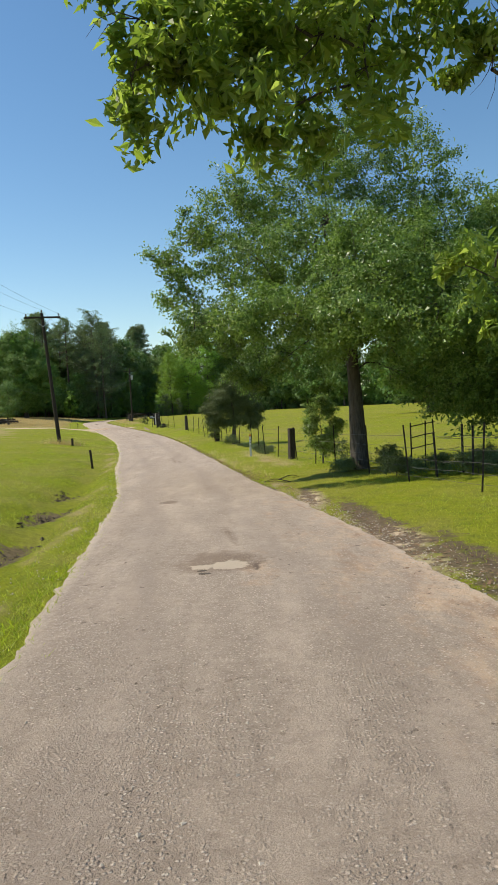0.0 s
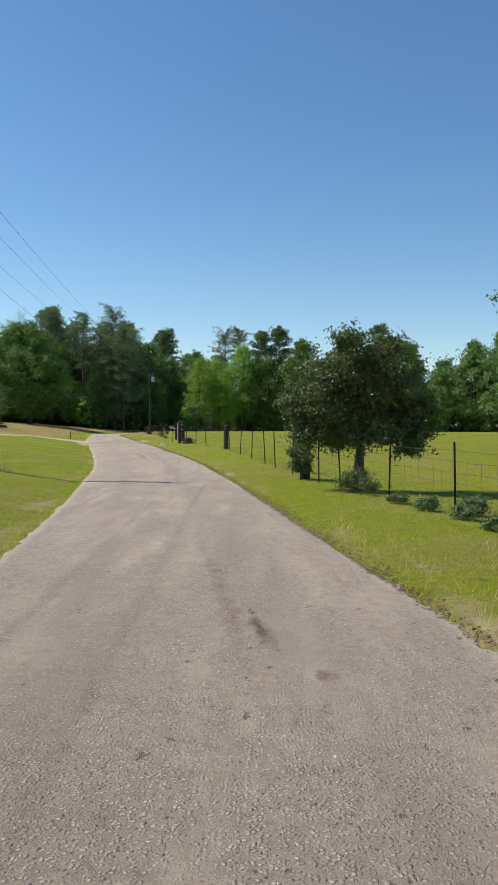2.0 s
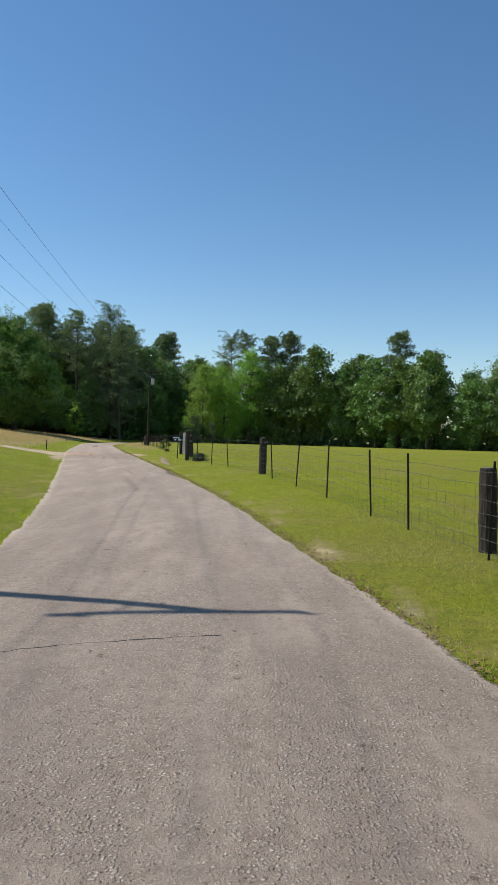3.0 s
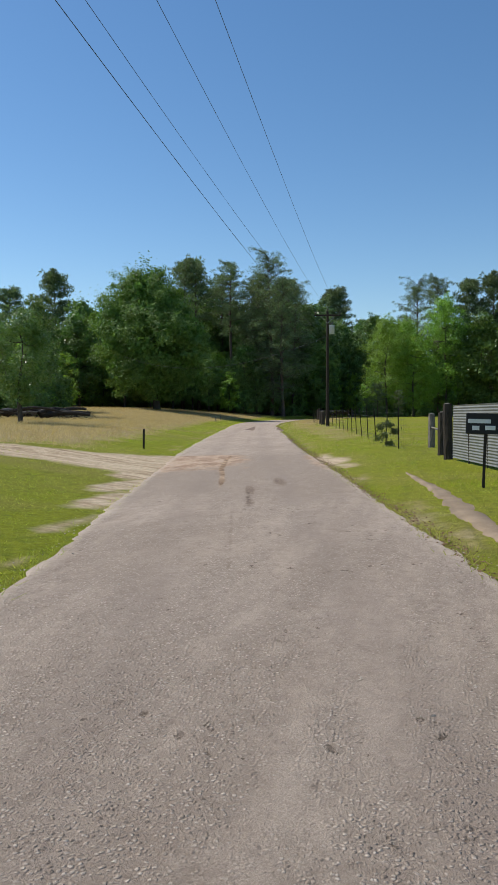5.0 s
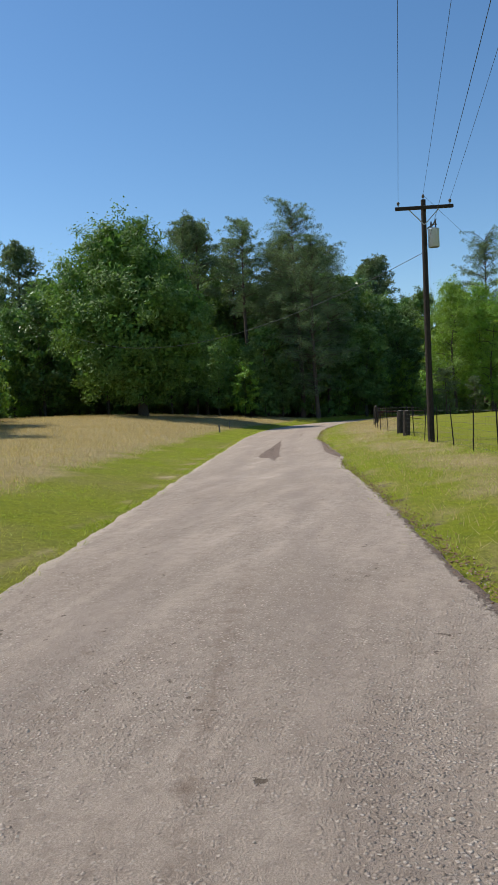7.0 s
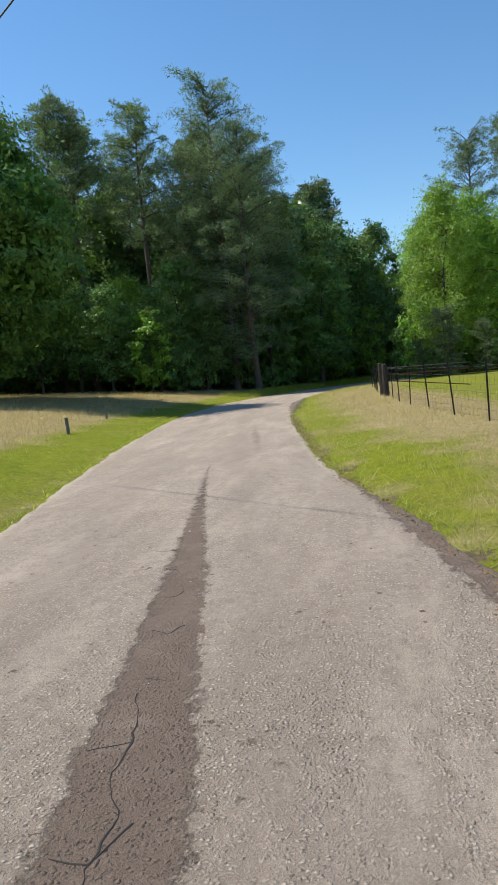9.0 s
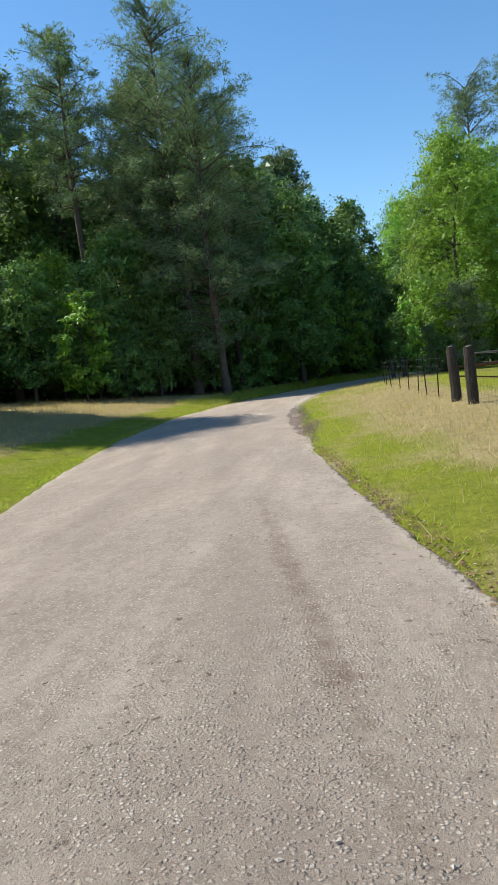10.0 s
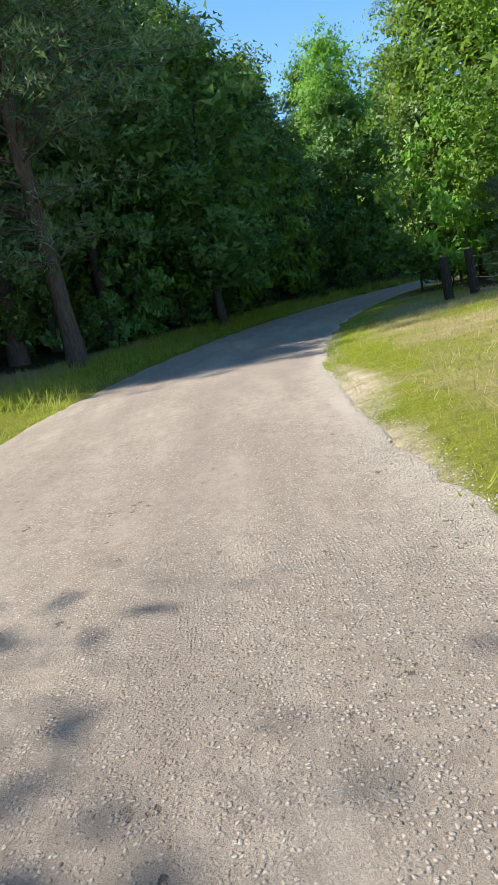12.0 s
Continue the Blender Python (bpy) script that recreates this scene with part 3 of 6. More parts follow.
def pine(name, label, at, seed, height, bare, reach, whorls, tufts, group="", needle=0.32, wood=None, count=3, thin=0.4, pad=0.085):
    """A pine: straight trunk bare at the foot, whorled boughs, and round tufts of long needles towards their tips."""
    rs = np.random.RandomState(seed)
    tree = thing(name, label, "tree", at, group)
    z = np.linspace(-0.4, height * 0.97, 12)
    path = np.stack([0.25 * np.sin(z * 0.16 + seed), 0.25 * np.cos(z * 0.13 + seed) - 0.25, z], 1)
    rad = np.interp(z, [-0.4, 0.6, height * 0.5, height], [height * 0.0165, height * 0.0125, height * 0.0085, 0.02])
    pieces = [tube_arrays(path, rad, 8, seed, 0.05)]
    pts, axes, core = [], [], []

    def tuft(c, out, size):
        k = max(6, int(tufts * rs.uniform(0.7, 1.3)))
        d = rs.normal(size=(k, 3)) + np.array([0, 0, 0.35]) + 0.5 * out
        d /= np.linalg.norm(d, axis=1)[:, None]
        pts.append(c + d * size * (0.35 + 0.65 * rs.uniform(size=(k, 1)) ** 0.6) * np.array([1, 1, 0.7]))
        axes.append(d)
        core.append(c + rs.normal(size=(count, 3)) * size * 0.42)

    for i in range(whorls):
        f = ((i + rs.uniform(0, 0.6)) / whorls) ** 0.9
        zz = bare + (height - bare) * f
        long = reach * min(1.0, 0.55 + 1.3 * f) * max(0.3, 1 - f ** 3.2) ** 0.6 * rs.uniform(0.7, 1.1)
        for b in range(rs.randint(3, 6)):
            if rs.uniform() < 0.1:
                continue
            a = rs.uniform(0, 2 * math.pi)
            length = long * rs.uniform(0.6, 1.1)
            up = rs.uniform(-0.15, 0.25) + 0.4 * f
            start = np.array([np.interp(zz, path[:, 2], path[:, 0]), np.interp(zz, path[:, 2], path[:, 1]), zz])
            out = np.array([math.cos(a), math.sin(a), up])
            bp = limb_path(start, start + out * length, rs, 0.05, 5)
            pieces.append(tube_arrays(bp, np.linspace(0.05, 0.012, 5) * height / 24, 4, seed))
            pads = max(3, int(round(7.5 * length / reach)))
            for s in np.linspace(0.3, 1.0, pads):
                c = np.array([np.interp(s, np.linspace(0, 1, 5), bp[:, q]) for q in range(3)])
                c = c + np.array([-math.sin(a), math.cos(a), 0]) * rs.uniform(-0.34, 0.34) * length * s + rs.normal(size=3) * 0.1
                tuft(c, out, reach * pad * rs.uniform(0.75, 1.3))
    peak = np.array([path[-1, 0], path[-1, 1], height * 0.97 - reach * 0.1])
    for i in range(24):
        tuft(peak + rs.normal(size=3) * reach * np.array([0.2, 0.2, 0.12]), np.array([0, 0, 1.0]), reach * pad)
    v, f = joined(pieces)
    arrays("trunk", v, f, wood or PINE_BARK, tree, smooth=True)
    v, f = needles(np.concatenate(pts), np.concatenate(axes), needle, rs, thin)
    arrays("crown", v, f, NEEDLE, tree)
    core = np.concatenate(core)
    nn = rs.normal(size=core.shape)
    nn /= np.linalg.norm(nn, axis=1)[:, None]
    v, f = slivers(core, nn, needle * 1.2, rs, 0.3)
    arrays("inner_foliage", v, f, NEEDLE, tree)
    return tree


def on_ground(x, y, dz=0.0):
    return (x, y, float(height(x, y)) + dz)


def beside(y, off):
    """The place at a lateral distance from the road's centre line."""
    k = float(np.interp(y, RUN, np.gradient(CENTRE_X)))
    c = math.sqrt(1 + k * k)
    return float(centre(y)) + off / c, y - off * k / c


# ---- ground: one sheet to the horizon ----
def widen(y):
    """How far the broken right edge reaches past the road's usual width."""
    return np.interp(y, [121, 125, 135, 140, 156, 160, 168, 176], [0, 0.42, 0.34, 0, 0, 0.25, 0.45, 0])


def axis_steps(fine, lo, hi, far):
    mid = np.arange(lo, hi + fine, fine)
    out = [hi + fine]
    while out[-1] < far:
        out.append(out[-1] + (out[-1] - hi) * 0.25 + fine)
    back = [lo - fine]
    while back[-1] > -far:
        back.append(back[-1] - (lo - back[-1]) * 0.25 - fine)
    return np.concatenate([np.array(back[::-1]), mid, np.array(out)])


def ramp01(v, a, b):
    return np.clip((v - a) / (b - a), 0, 1)


FOREST = [(-160, 60), (-100, 92), (-75, 106), (-58, 120), (-47, 133), (-52, 148), (-66, 158), (-69, 174), (-59, 188), (-46, 193), (-39, 201), (-33, 212), (-24, 226), (-8, 238), (14, 250)]
FAR_WOOD = [(-19, 193), (-12, 200), (4, 198), (20, 186), (42, 172), (75, 155), (120, 130), (190, 90)]


def dry_zone(x, y):
    d = lateral(x, y)
    left = ramp01(-d, 3.6, 6.6) * ramp01(y, 88, 94) + 0.75 * ramp01(-d, 7.5, 13) * ramp01(y, 42, 60) * (1 - ramp01(y, 78, 86))
    right = ramp01(d - np.interp(y, [140, 160, 180], [0, 0.4, 1.7]), 3.9, 6.0) * 0.8 * (1 - ramp01(d, 7.5, 9.5)) * ramp01(y, 138, 150) + 0.55 * ramp01(d, 2.8, 4.0) * (1 - ramp01(d, 5.5, 6.8)) * ramp01(y, 95, 108)
    strip = 0.8 * np.exp(-((d - 4.0) / 0.45) ** 2) * ramp01(y, 24, 28) * (1 - ramp01(y, 34, 38))
    edge = 0.5 * np.exp(-((np.abs(d) - 2.55) / 0.4) ** 2)
    return np.clip(left + right + strip + edge, 0, 1)


def dirt_zone(x, y):
    d = lateral(x, y)
    drive = np.exp(-((y - 0.42 * (d + 2.2) - 89.5) / np.interp(-d, [2, 5, 30], [3.6, 1.9, 1.7])) ** 4) * (d < 0)
    drive = drive * (1 - 0.55 * np.exp(-((y - 0.42 * (d + 2.2) - 89.5) / 0.45) ** 2) * ramp01(-d, 5, 9))
    apron = 0.75 * np.exp(-((y - 91.5) / 2.2) ** 2) * np.exp(-((d - 2.5) / 0.45) ** 2)
    footpath = 0.3 * np.exp(-((d - np.interp(y, [74, 79.6, 82.7, 87.8], [2.7, 3.0, 3.35, 3.6])) / 0.3) ** 2) * ramp01(y, 76, 79) * (1 - ramp01(y, 86, 89))
    bare = 0.4 * np.exp(-((d - 2.6) / np.interp(y, [4, 9, 14, 20], [0.7, 0.5, 0.36, 0.25])) ** 2) * ramp01(y, -8, 0) * (1 - ramp01(y, 17, 21))
    rim = 0.33 * np.exp(-((np.abs(d) - 2.4) / 0.4) ** 2)
    rim_end = 0.6 * np.exp(-((d - 2.8) / 0.36) ** 2) * ramp01(y, 155, 162) * (1 - ramp01(y, 180, 186))
    shoulder = 0.75 * np.exp(-((d + 2.5) / 0.32) ** 2) * ramp01(y, 76, 82) * (1 - ramp01(y, 88, 91))
    return np.clip(shoulder + drive + apron + footpath + bare + rim + rim_end, 0, 1)


def mud_zone(x, y):
    d = lateral(x, y)
    ditch = np.exp(-((d + 3.25) / 0.26) ** 2) * ramp01(y, 2, 8) * (1 - ramp01(y, 20, 25))
    crumbled = 0.8 * np.exp(-((d - 2.95) / 0.42) ** 2) * ramp01(y, 156, 160) * (1 - ramp01(y, 169, 173))
    litter = 0.8 * np.exp(-((d - 2.7) / np.interp(y, [6, 12, 20], [0.75, 0.5, 0.3])) ** 2) * ramp01(y, 3, 6) * (1 - ramp01(y, 17, 21))
    return ditch + crumbled + litter + 0.6 * np.exp(-((d - 2.42) / 0.17) ** 2) * ramp01(y, 95, 99) * (1 - ramp01(y, 150, 156))


def seg_distance(x, y, line, side=1):
    """Signed distance past a line of trees (positive inside the wood)."""
    best = np.full(x.shape, 1e9)
    sign = np.zeros(x.shape)
    for (ax, ay), (bx, by) in zip(line, line[1:]):
        dx, dy = bx - ax, by - ay
        t = np.clip(((x - ax) * dx + (y - ay) * dy) / (dx * dx + dy * dy), 0, 1)
        dist = np.hypot(x - ax - t * dx, y - ay - t * dy)
        s = np.sign(dx * (y - ay) - dy * (x - ax)) * side
        closer = dist < best
        best, sign = np.where(closer, dist, best), np.where(closer, s, sign)
    return best * sign


def build_ground():
    xs, ys = axis_steps(0.65, -52, 12, 1800), axis_steps(0.7, -6, 205, 2200)
    gx, gy = np.meshgrid(xs, ys)
    x, y = gx.ravel(), gy.ravel()
    z = height(x, y)
    d = lateral(x, y)
    rough = np.array([noise.noise((a * 0.35, b * 0.35, 0.0)) + 0.5 * noise.noise((a * 1.3, b * 1.3, 3.0)) for a, b in zip(x, y)])
    z = z + 0.07 * rough * ramp01(np.abs(d), 2.6, 6.0)
    z = z - 0.07 * (np.abs(d) < np.where(d > 0, half(y) + widen(y), half_left(y)) - 0.1)
    nx, ny = len(xs), len(ys)
    i = (np.arange(ny - 1)[:, None] * nx + np.arange(nx - 1)[None]).ravel()
    f = np.stack([i, i + 1, i + nx + 1, i + nx], 1)
    ob = arrays("ground", np.stack([x, y, z], 1), f, MEADOW, smooth=True)
    wood = np.maximum(ramp01(seg_distance(x, y, FOREST), -3, 2), ramp01(seg_distance(x, y, FAR_WOOD), -1, 3) * ramp01(x, -26, -21))
    wood = np.maximum(wood, 0.6 * np.exp(-((d - 2.75) / 0.5) ** 2) * ramp01(y, 0, 4) * (1 - ramp01(y, 16, 22)))
    wood = np.maximum(wood, ramp01(y, 186, 196) * ramp01(-d, 5.5, 7.5)) * (np.abs(d) > 2.7)
    for key, val in (("dry", dry_zone(x, y)), ("dirt", dirt_zone(x, y)), ("litter", wood), ("mud", mud_zone(x, y))):
        ob.data.attributes.new(key, "FLOAT", "POINT").data.foreach_set("value", val.astype(np.float32))
    tagged(ob, "mown green meadow with tan dry grass and bare sandy dirt", "ground", kind="structure")


build_ground()


# asphalt repairs: station, offset from the centre line, width
REPAIRS = (
    ((122.8, 0.17, 0.02), (123.6, 0.17, 0.12), (124.6, 0.15, 0.2), (125.0, 0.02, 0.7), (126.0, -0.02, 0.74), (127.4, -0.02, 0.68), (129.4, 0.03, 0.56), (131.5, 0.1, 0.42), (134.0, 0.16, 0.28), (136.5, 0.17, 0.12), (141.5, 0.17, -0.06)),
    ((124.4, 2.5, 0.3), (127.0, 2.4, 0.56), (129.2, 2.42, 0.54), (131.4, 2.44, 0.44), (133.3, 2.46, 0.36), (136.8, 2.4, 0.2), (140.0, 2.3, 0.05)),
    ((158.9, 2.6, 0.1), (160.1, 2.65, 0.34), (160.6, 2.65, 0.05), (161.3, 2.65, 0.36), (162.3, 2.65, 0.05), (163.2, 2.75, 0.5), (165.0, 2.85, 0.62), (166.2, 2.8, 0.4), (167.4, 2.8, 0.62), (169.0, 2.72, 0.4), (170.0, 2.7, 0.2), (171.0, 2.65, 0.34), (173.0, 2.6, 0.1)),
)
# crumbled right edge, then small tears
REPAIRS += (
    tuple((y, half(y) + a, w) for y, a, w in ((18, 0, 0.1), (22, 0, 0.16), (26, 0, 0.1), (30, 0, -0.1), (35, 0, 0.08), (39, 0, 0.18), (45, 0, 0.14), (49, 0, -0.1), (60, 0, -0.12), (67, 0, 0.0), (69.5, -0.1, 0.34), (71, -0.05, 0.1), (74, 0, -0.12), (88, 0, -0.1), (96, 0, 0.04), (100, 0, 0.16), (106, 0, 0.24), (111, 0, 0.08), (118, 0, -0.1), (138, 0, -0.05), (148, 0, 0.06), (154, 0, 0.1))),
)
REPAIRS += (
    ((8.2, 0.42, -0.04), (8.7, 0.36, 0.06), (9.1, 0.4, -0.02), (9.6, 0.1, 0.02), (10.2, 0.14, -0.06)),
    ((16.7, -0.6, -0.05), (17.05, -0.59, 0.02), (17.5, -0.57, -0.05)),
    ((32.2, 0.53, -0.05), (32.9, 0.53, 0.0), (33.7, 0.52, -0.06)),
    ((81.2, 0.0, -0.06), (82.3, 0.0, 0.0), (83.4, 0.02, -0.06)),
    ((84.4, 0.62, -0.06), (85.0, 0.62, 0.0), (85.7, 0.6, -0.06)),
)


# damp and oily stains: station, offset, length, width, strength
STAINS = ((9.2, -0.05, 1.0, 0.75, 0.85), (11.4, 0.28, 1.8, 0.14, 0.62), (17.0, -0.56, 0.26, 0.2, 1.7), (20.0, 0.6, 3.0, 0.4, 0.45), (32.6, 0.55, 0.5, 0.09, 0.95), (31.6, 0.8, 0.15, 0.08, 0.95),
          (34.0, 0.35, 5.0, 0.16, 0.55), (64.0, 0.12, 6.0, 0.22, 0.6), (69.5, 0.5, 4.5, 0.13, 0.55), (68.0, -0.75, 8.0, 0.12, 0.45), (79.0, -0.27, 6.0, 0.07, 0.5), (83.3, 0.05, 0.9, 0.1, 0.95), (81.6, 0.02, 0.7, 0.1, 0.8),
          (84.8, 0.68, 0.9, 0.16, 0.9), (104.0, 0.1, 9.0, 0.18, 0.5), (101.0, -0.85, 8.0, 0.16, 0.45), (134.5, 0.15, 3.0, 0.12, 0.8), (147.0, 1.15, 7.0, 0.16, 0.6), (150.0, -0.6, 8.0, 0.2, 0.4))


def build_road():
    ys = np.arange(-30, 243, 0.2)
    us = np.concatenate([[-1.0, -0.985], np.linspace(-0.96, 0.96, 49), [0.985, 1.0]])
    wob = lambda seed: np.array([0.07 * noise.noise((b * 0.25, seed, 0)) + 0.02 * noise.noise((b * 1.7, seed, 5)) + 0.05 * noise.noise((b * 2.3, seed, 9)) + 0.075 * noise.noise((b * 5.3, seed, 4)) for b in ys])
    wl, wr = wob(1.3), wob(7.7)
    k = np.interp(ys, RUN, np.gradient(CENTRE_X))
    c = np.sqrt(1 + k * k)
    V, wheel, dirt, track, patch, edge, coarse, stain, mortar = [], [], [], [], [], [], [], [], []
    for i, b in enumerate(ys):
        hw = half(b)
        off = np.where(us < 0, us * (half_left(b) + wl[i]), us * (hw + wr[i] + widen(b)))
        x, y = centre(b) + off / c[i], b - off * k[i] / c[i]
        z = level(b) + 0.035 * (1 - us ** 2) + 0.008 + 0.012 * np.array([noise.noise((a * 0.8, b * 0.8, 2)) for a in x])
        z[[0, -1]] -= 0.02
        rut = np.interp(b, [83, 86, 88.2, 89.3, 91.5, 93], [-0.5, -0.52, -0.6, -0.56, -0.52, -0.4])
        z -= 0.022 * np.exp(-((off - rut) / 0.09) ** 2) * np.interp(b, [82.5, 85, 92.6, 93.3], [0, 1, 1, 0])
        V.append(np.stack([x, y, z], 1))
        wheel.append(np.exp(-((np.abs(off + 0.1) - 0.85) / 0.28) ** 2))
        mended = np.zeros(len(off))
        for stretch in REPAIRS:
            run = [r[0] for r in stretch]
            if run[0] - 0.6 < b < run[-1] + 0.6:
                mid, wide = np.interp(b, run, [r[1] for r in stretch]), np.interp(b, run, [r[2] for r in stretch])
                ends = np.clip(min(b - run[0], run[-1] - b) / 0.5 + 0.5, 0, 1)
                mended = np.maximum(mended, np.clip(0.5 + (wide / 2 - np.abs(off - mid)) / 0.36, 0, 1) * ends)
        patch.append(mended)
        reach = np.where(off > 0, np.interp(b, [0, 160, 174, 182, 188], [0.22, 0.25, 0.9, 0.8, 0.3]), 0.25)
        edge.append(np.exp(-((np.abs(off) - np.where(off > 0, hw + widen(b), half_left(b))) / reach) ** 2))
        coarse.append(np.clip(0.5 + (93.4 + 0.12 * off - b) / 0.8, 0, 1) * np.interp(b, [78, 83, 88], [0, 0.5, 0.85]))
        stain.append(np.max([s * np.exp(-((b - y) / ly) ** 2 - ((off - o) / lx) ** 2) for y, o, ly, lx, s in STAINS], 0))
        mortar.append(np.maximum(np.exp(-((b - 8.92) / 0.34) ** 2 - ((off - 0.06) / 0.3) ** 2), np.exp(-((b - 8.9) / 0.16) ** 2 - ((off + 0.3) / 0.2) ** 2)))
        track.append(np.exp(-((off - rut) / 0.095) ** 2) * np.interp(b, [82.5, 85, 92.6, 93.3], [0, 1, 1, 0]))
        dirt.append(np.clip(np.clip((93.6 + 0.12 * off - b) / 0.7, 0, 1) * np.exp(-(min(b - 91.0, 0) / 3.2) ** 2) * np.interp(off, [-2.3, -0.9, -0.3, 0.4, 1.7, 2.3], [1, 0.72, 0.5, 0.1, 0.12, 0.75]) + 0.12 * np.exp(-((np.abs(off) - hw) / 0.25) ** 2) + 0.6 * np.interp(b, [3, 8, 17, 22], [0.7, 0.6, 0.4, 0]) * np.clip((off - 0.2) / 2, 0, 1) + 0.3 * np.exp(-((b - 8.6) / 1.6) ** 2 - ((off - 0.3) / 0.5) ** 2), 0, 1))
    n = len(us)
    i = (np.arange(len(ys) - 1)[:, None] * n + np.arange(n - 1)[None]).ravel()
    ob = arrays("road", np.concatenate(V), np.stack([i, i + 1, i + n + 1, i + n], 1), ROAD, smooth=True)
    for key, val in (("wheel", wheel), ("dirt", dirt), ("track", track), ("patch", patch), ("edge", edge), ("coarse", coarse), ("stain", stain), ("mortar", mortar)):
        ob.data.attributes.new(key, "FLOAT", "POINT").data.foreach_set("value", np.concatenate(val).astype(np.float32))
    tagged(ob, "narrow worn chip-seal country road with ragged edges", "road", kind="structure")


build_road()


def road_z(x, y):
    u = min(1.0, abs(float(lateral(x, y))) / float(half(y)))
    return float(level(y)) + 0.035 * (1 - u * u) + 0.008 + 0.012 * noise.noise((x * 0.8, y * 0.8, 2))


def ragged_patch(name, label, material, line, widths, seed, rise=0.012, category="road patch", step=0.06, jag=0.5):
    """An irregular slab laid along a line of points, a little above the road."""
    rs = np.random.RandomState(seed)
    pts = np.array(line, float)
    run = np.concatenate([[0], np.cumsum(np.hypot(*np.diff(pts, axis=0).T))])
    s = np.arange(0, run[-1], step)
    x, y = np.interp(s, run, pts[:, 0]), np.interp(s, run, pts[:, 1])
    w = np.interp(s, run, widths)
    t = np.stack([np.gradient(x), np.gradient(y)], 1)
    t /= np.linalg.norm(t, axis=1)[:, None]
    nrm = np.stack([t[:, 1], -t[:, 0]], 1)
    bm = bmesh.new()
    rows = []
    edge = lambda q, k: 0.5 + jag * (0.3 * noise.noise((s[q] * 1.1, k, seed)) + 0.3 * noise.noise((s[q] * 4.0, k, seed)) + 0.5 * noise.noise((s[q] * 11.0, k, seed)))
    for q in range(len(s)):
        a, b = w[q] * edge(q, 1.7), w[q] * edge(q, 9.2)
        row = []
        for off, dz in ((-a, rise * 0.4), (-a * 0.9, rise), (0, rise + 0.001), (b * 0.9, rise), (b, rise * 0.4)):
            px, py = x[q] + nrm[q, 0] * off, y[q] + nrm[q, 1] * off
            row.append(bm.verts.new((px, py, road_z(px, py) + dz)))
        rows.append(row)
    for r0, r1 in zip(rows, rows[1:]):
        for q in range(4):
            bm.faces.new((r0[q], r0[q + 1], r1[q + 1], r1[q]))
    ob = part(name, bm, material, None, "", False)
    return tagged(ob, label, category, kind="structure")


def blob_patch(name, label, material, x, y, rx, ry, seed, rise=0.004, category="pit", turn=0.0):
    """A flat irregular flake on the road."""
    bm = bmesh.new()
    n = 26
    rim, inner = [], []
    for i in range(n):
        a = i * 2 * math.pi / n
        f = 1 + 0.4 * noise.noise((math.cos(a) * 1.3, math.sin(a) * 1.3, seed)) + 0.3 * noise.noise((math.cos(a) * 4, math.sin(a) * 4, seed)) + 0.25 * noise.noise((math.cos(a) * 9, math.sin(a) * 9, seed))
        u, w = f * rx * math.cos(a), f * ry * math.sin(a)
        px, py = x + u * math.cos(turn) - w * math.sin(turn), y + u * math.sin(turn) + w * math.cos(turn)
        rim.append(bm.verts.new((px, py, road_z(px, py) - 0.012)))
        qx, qy = x + (px - x) * 0.93, y + (py - y) * 0.93
        inner.append(bm.verts.new((qx, qy, road_z(qx, qy) + rise)))
    c = bm.verts.new((x, y, road_z(x, y) + rise))
    for i in range(n):
        k = (i + 1) % n
        bm.faces.new((rim[i], rim[k], inner[k], inner[i]))
        bm.faces.new((inner[i], inner[k], c))
    return tagged(part(name, bm, material), label, category, kind="structure")


# ---- repairs, cracks and dirt on the road ----


def footpath():
    """A narrow trodden strip of sandy soil beside the gate."""
    ys = np.arange(75.5, 86.0, 0.25)
    off = np.interp(ys, [74, 79.6, 82.7, 87.8], [2.7, 3.0, 3.35, 3.6])
    wide = np.interp(ys, [75.5, 78, 82, 85.8], [0.02, 0.24, 0.2, 0.02])
    V = []
    for i, y in enumerate(ys):
        for s in (-1, -0.5, 0, 0.5, 1):
            jag = 1 + 0.9 * noise.noise((y * 2.3, s * 4.0, 1.7))
            x, yy = beside(y, off[i] + s * wide[i] * jag)
            V.append((x, yy, float(height(x, yy)) + (0.03 if abs(s) < 1 else -0.03)))
    i = (np.arange(len(ys) - 1)[:, None] * 5 + np.arange(4)[None]).ravel()
    ob = arrays("footpath", np.array(V), np.stack([i, i + 1, i + 6, i + 5], 1), SANDY, smooth=True)
    tagged(ob, "narrow trodden strip of sandy soil beside the gate", "path", kind="structure")


footpath()


def crack(line, width, seed):
    rs = np.random.RandomState(seed)
    pts = np.array(line, float)
    run = np.concatenate([[0], np.cumsum(np.hypot(*np.diff(pts, axis=0).T))])
    s = np.arange(0, run[-1], 0.07)
    x = np.interp(s, run, pts[:, 0]) + rs.normal(size=len(s)) * 0.008
    y = np.interp(s, run, pts[:, 1]) + rs.normal(size=len(s)) * 0.012
    fine = np.stack([x, y], 1)
    ragged_patch("road_crack", "dark open crack in the road surface", TAR, fine, [width * 0.5 * abs(math.sin(0.31 * q + seed)) ** 1.5 + 0.003 for q in range(len(fine))], seed, 0.002, "crack", 0.05, 0.9)


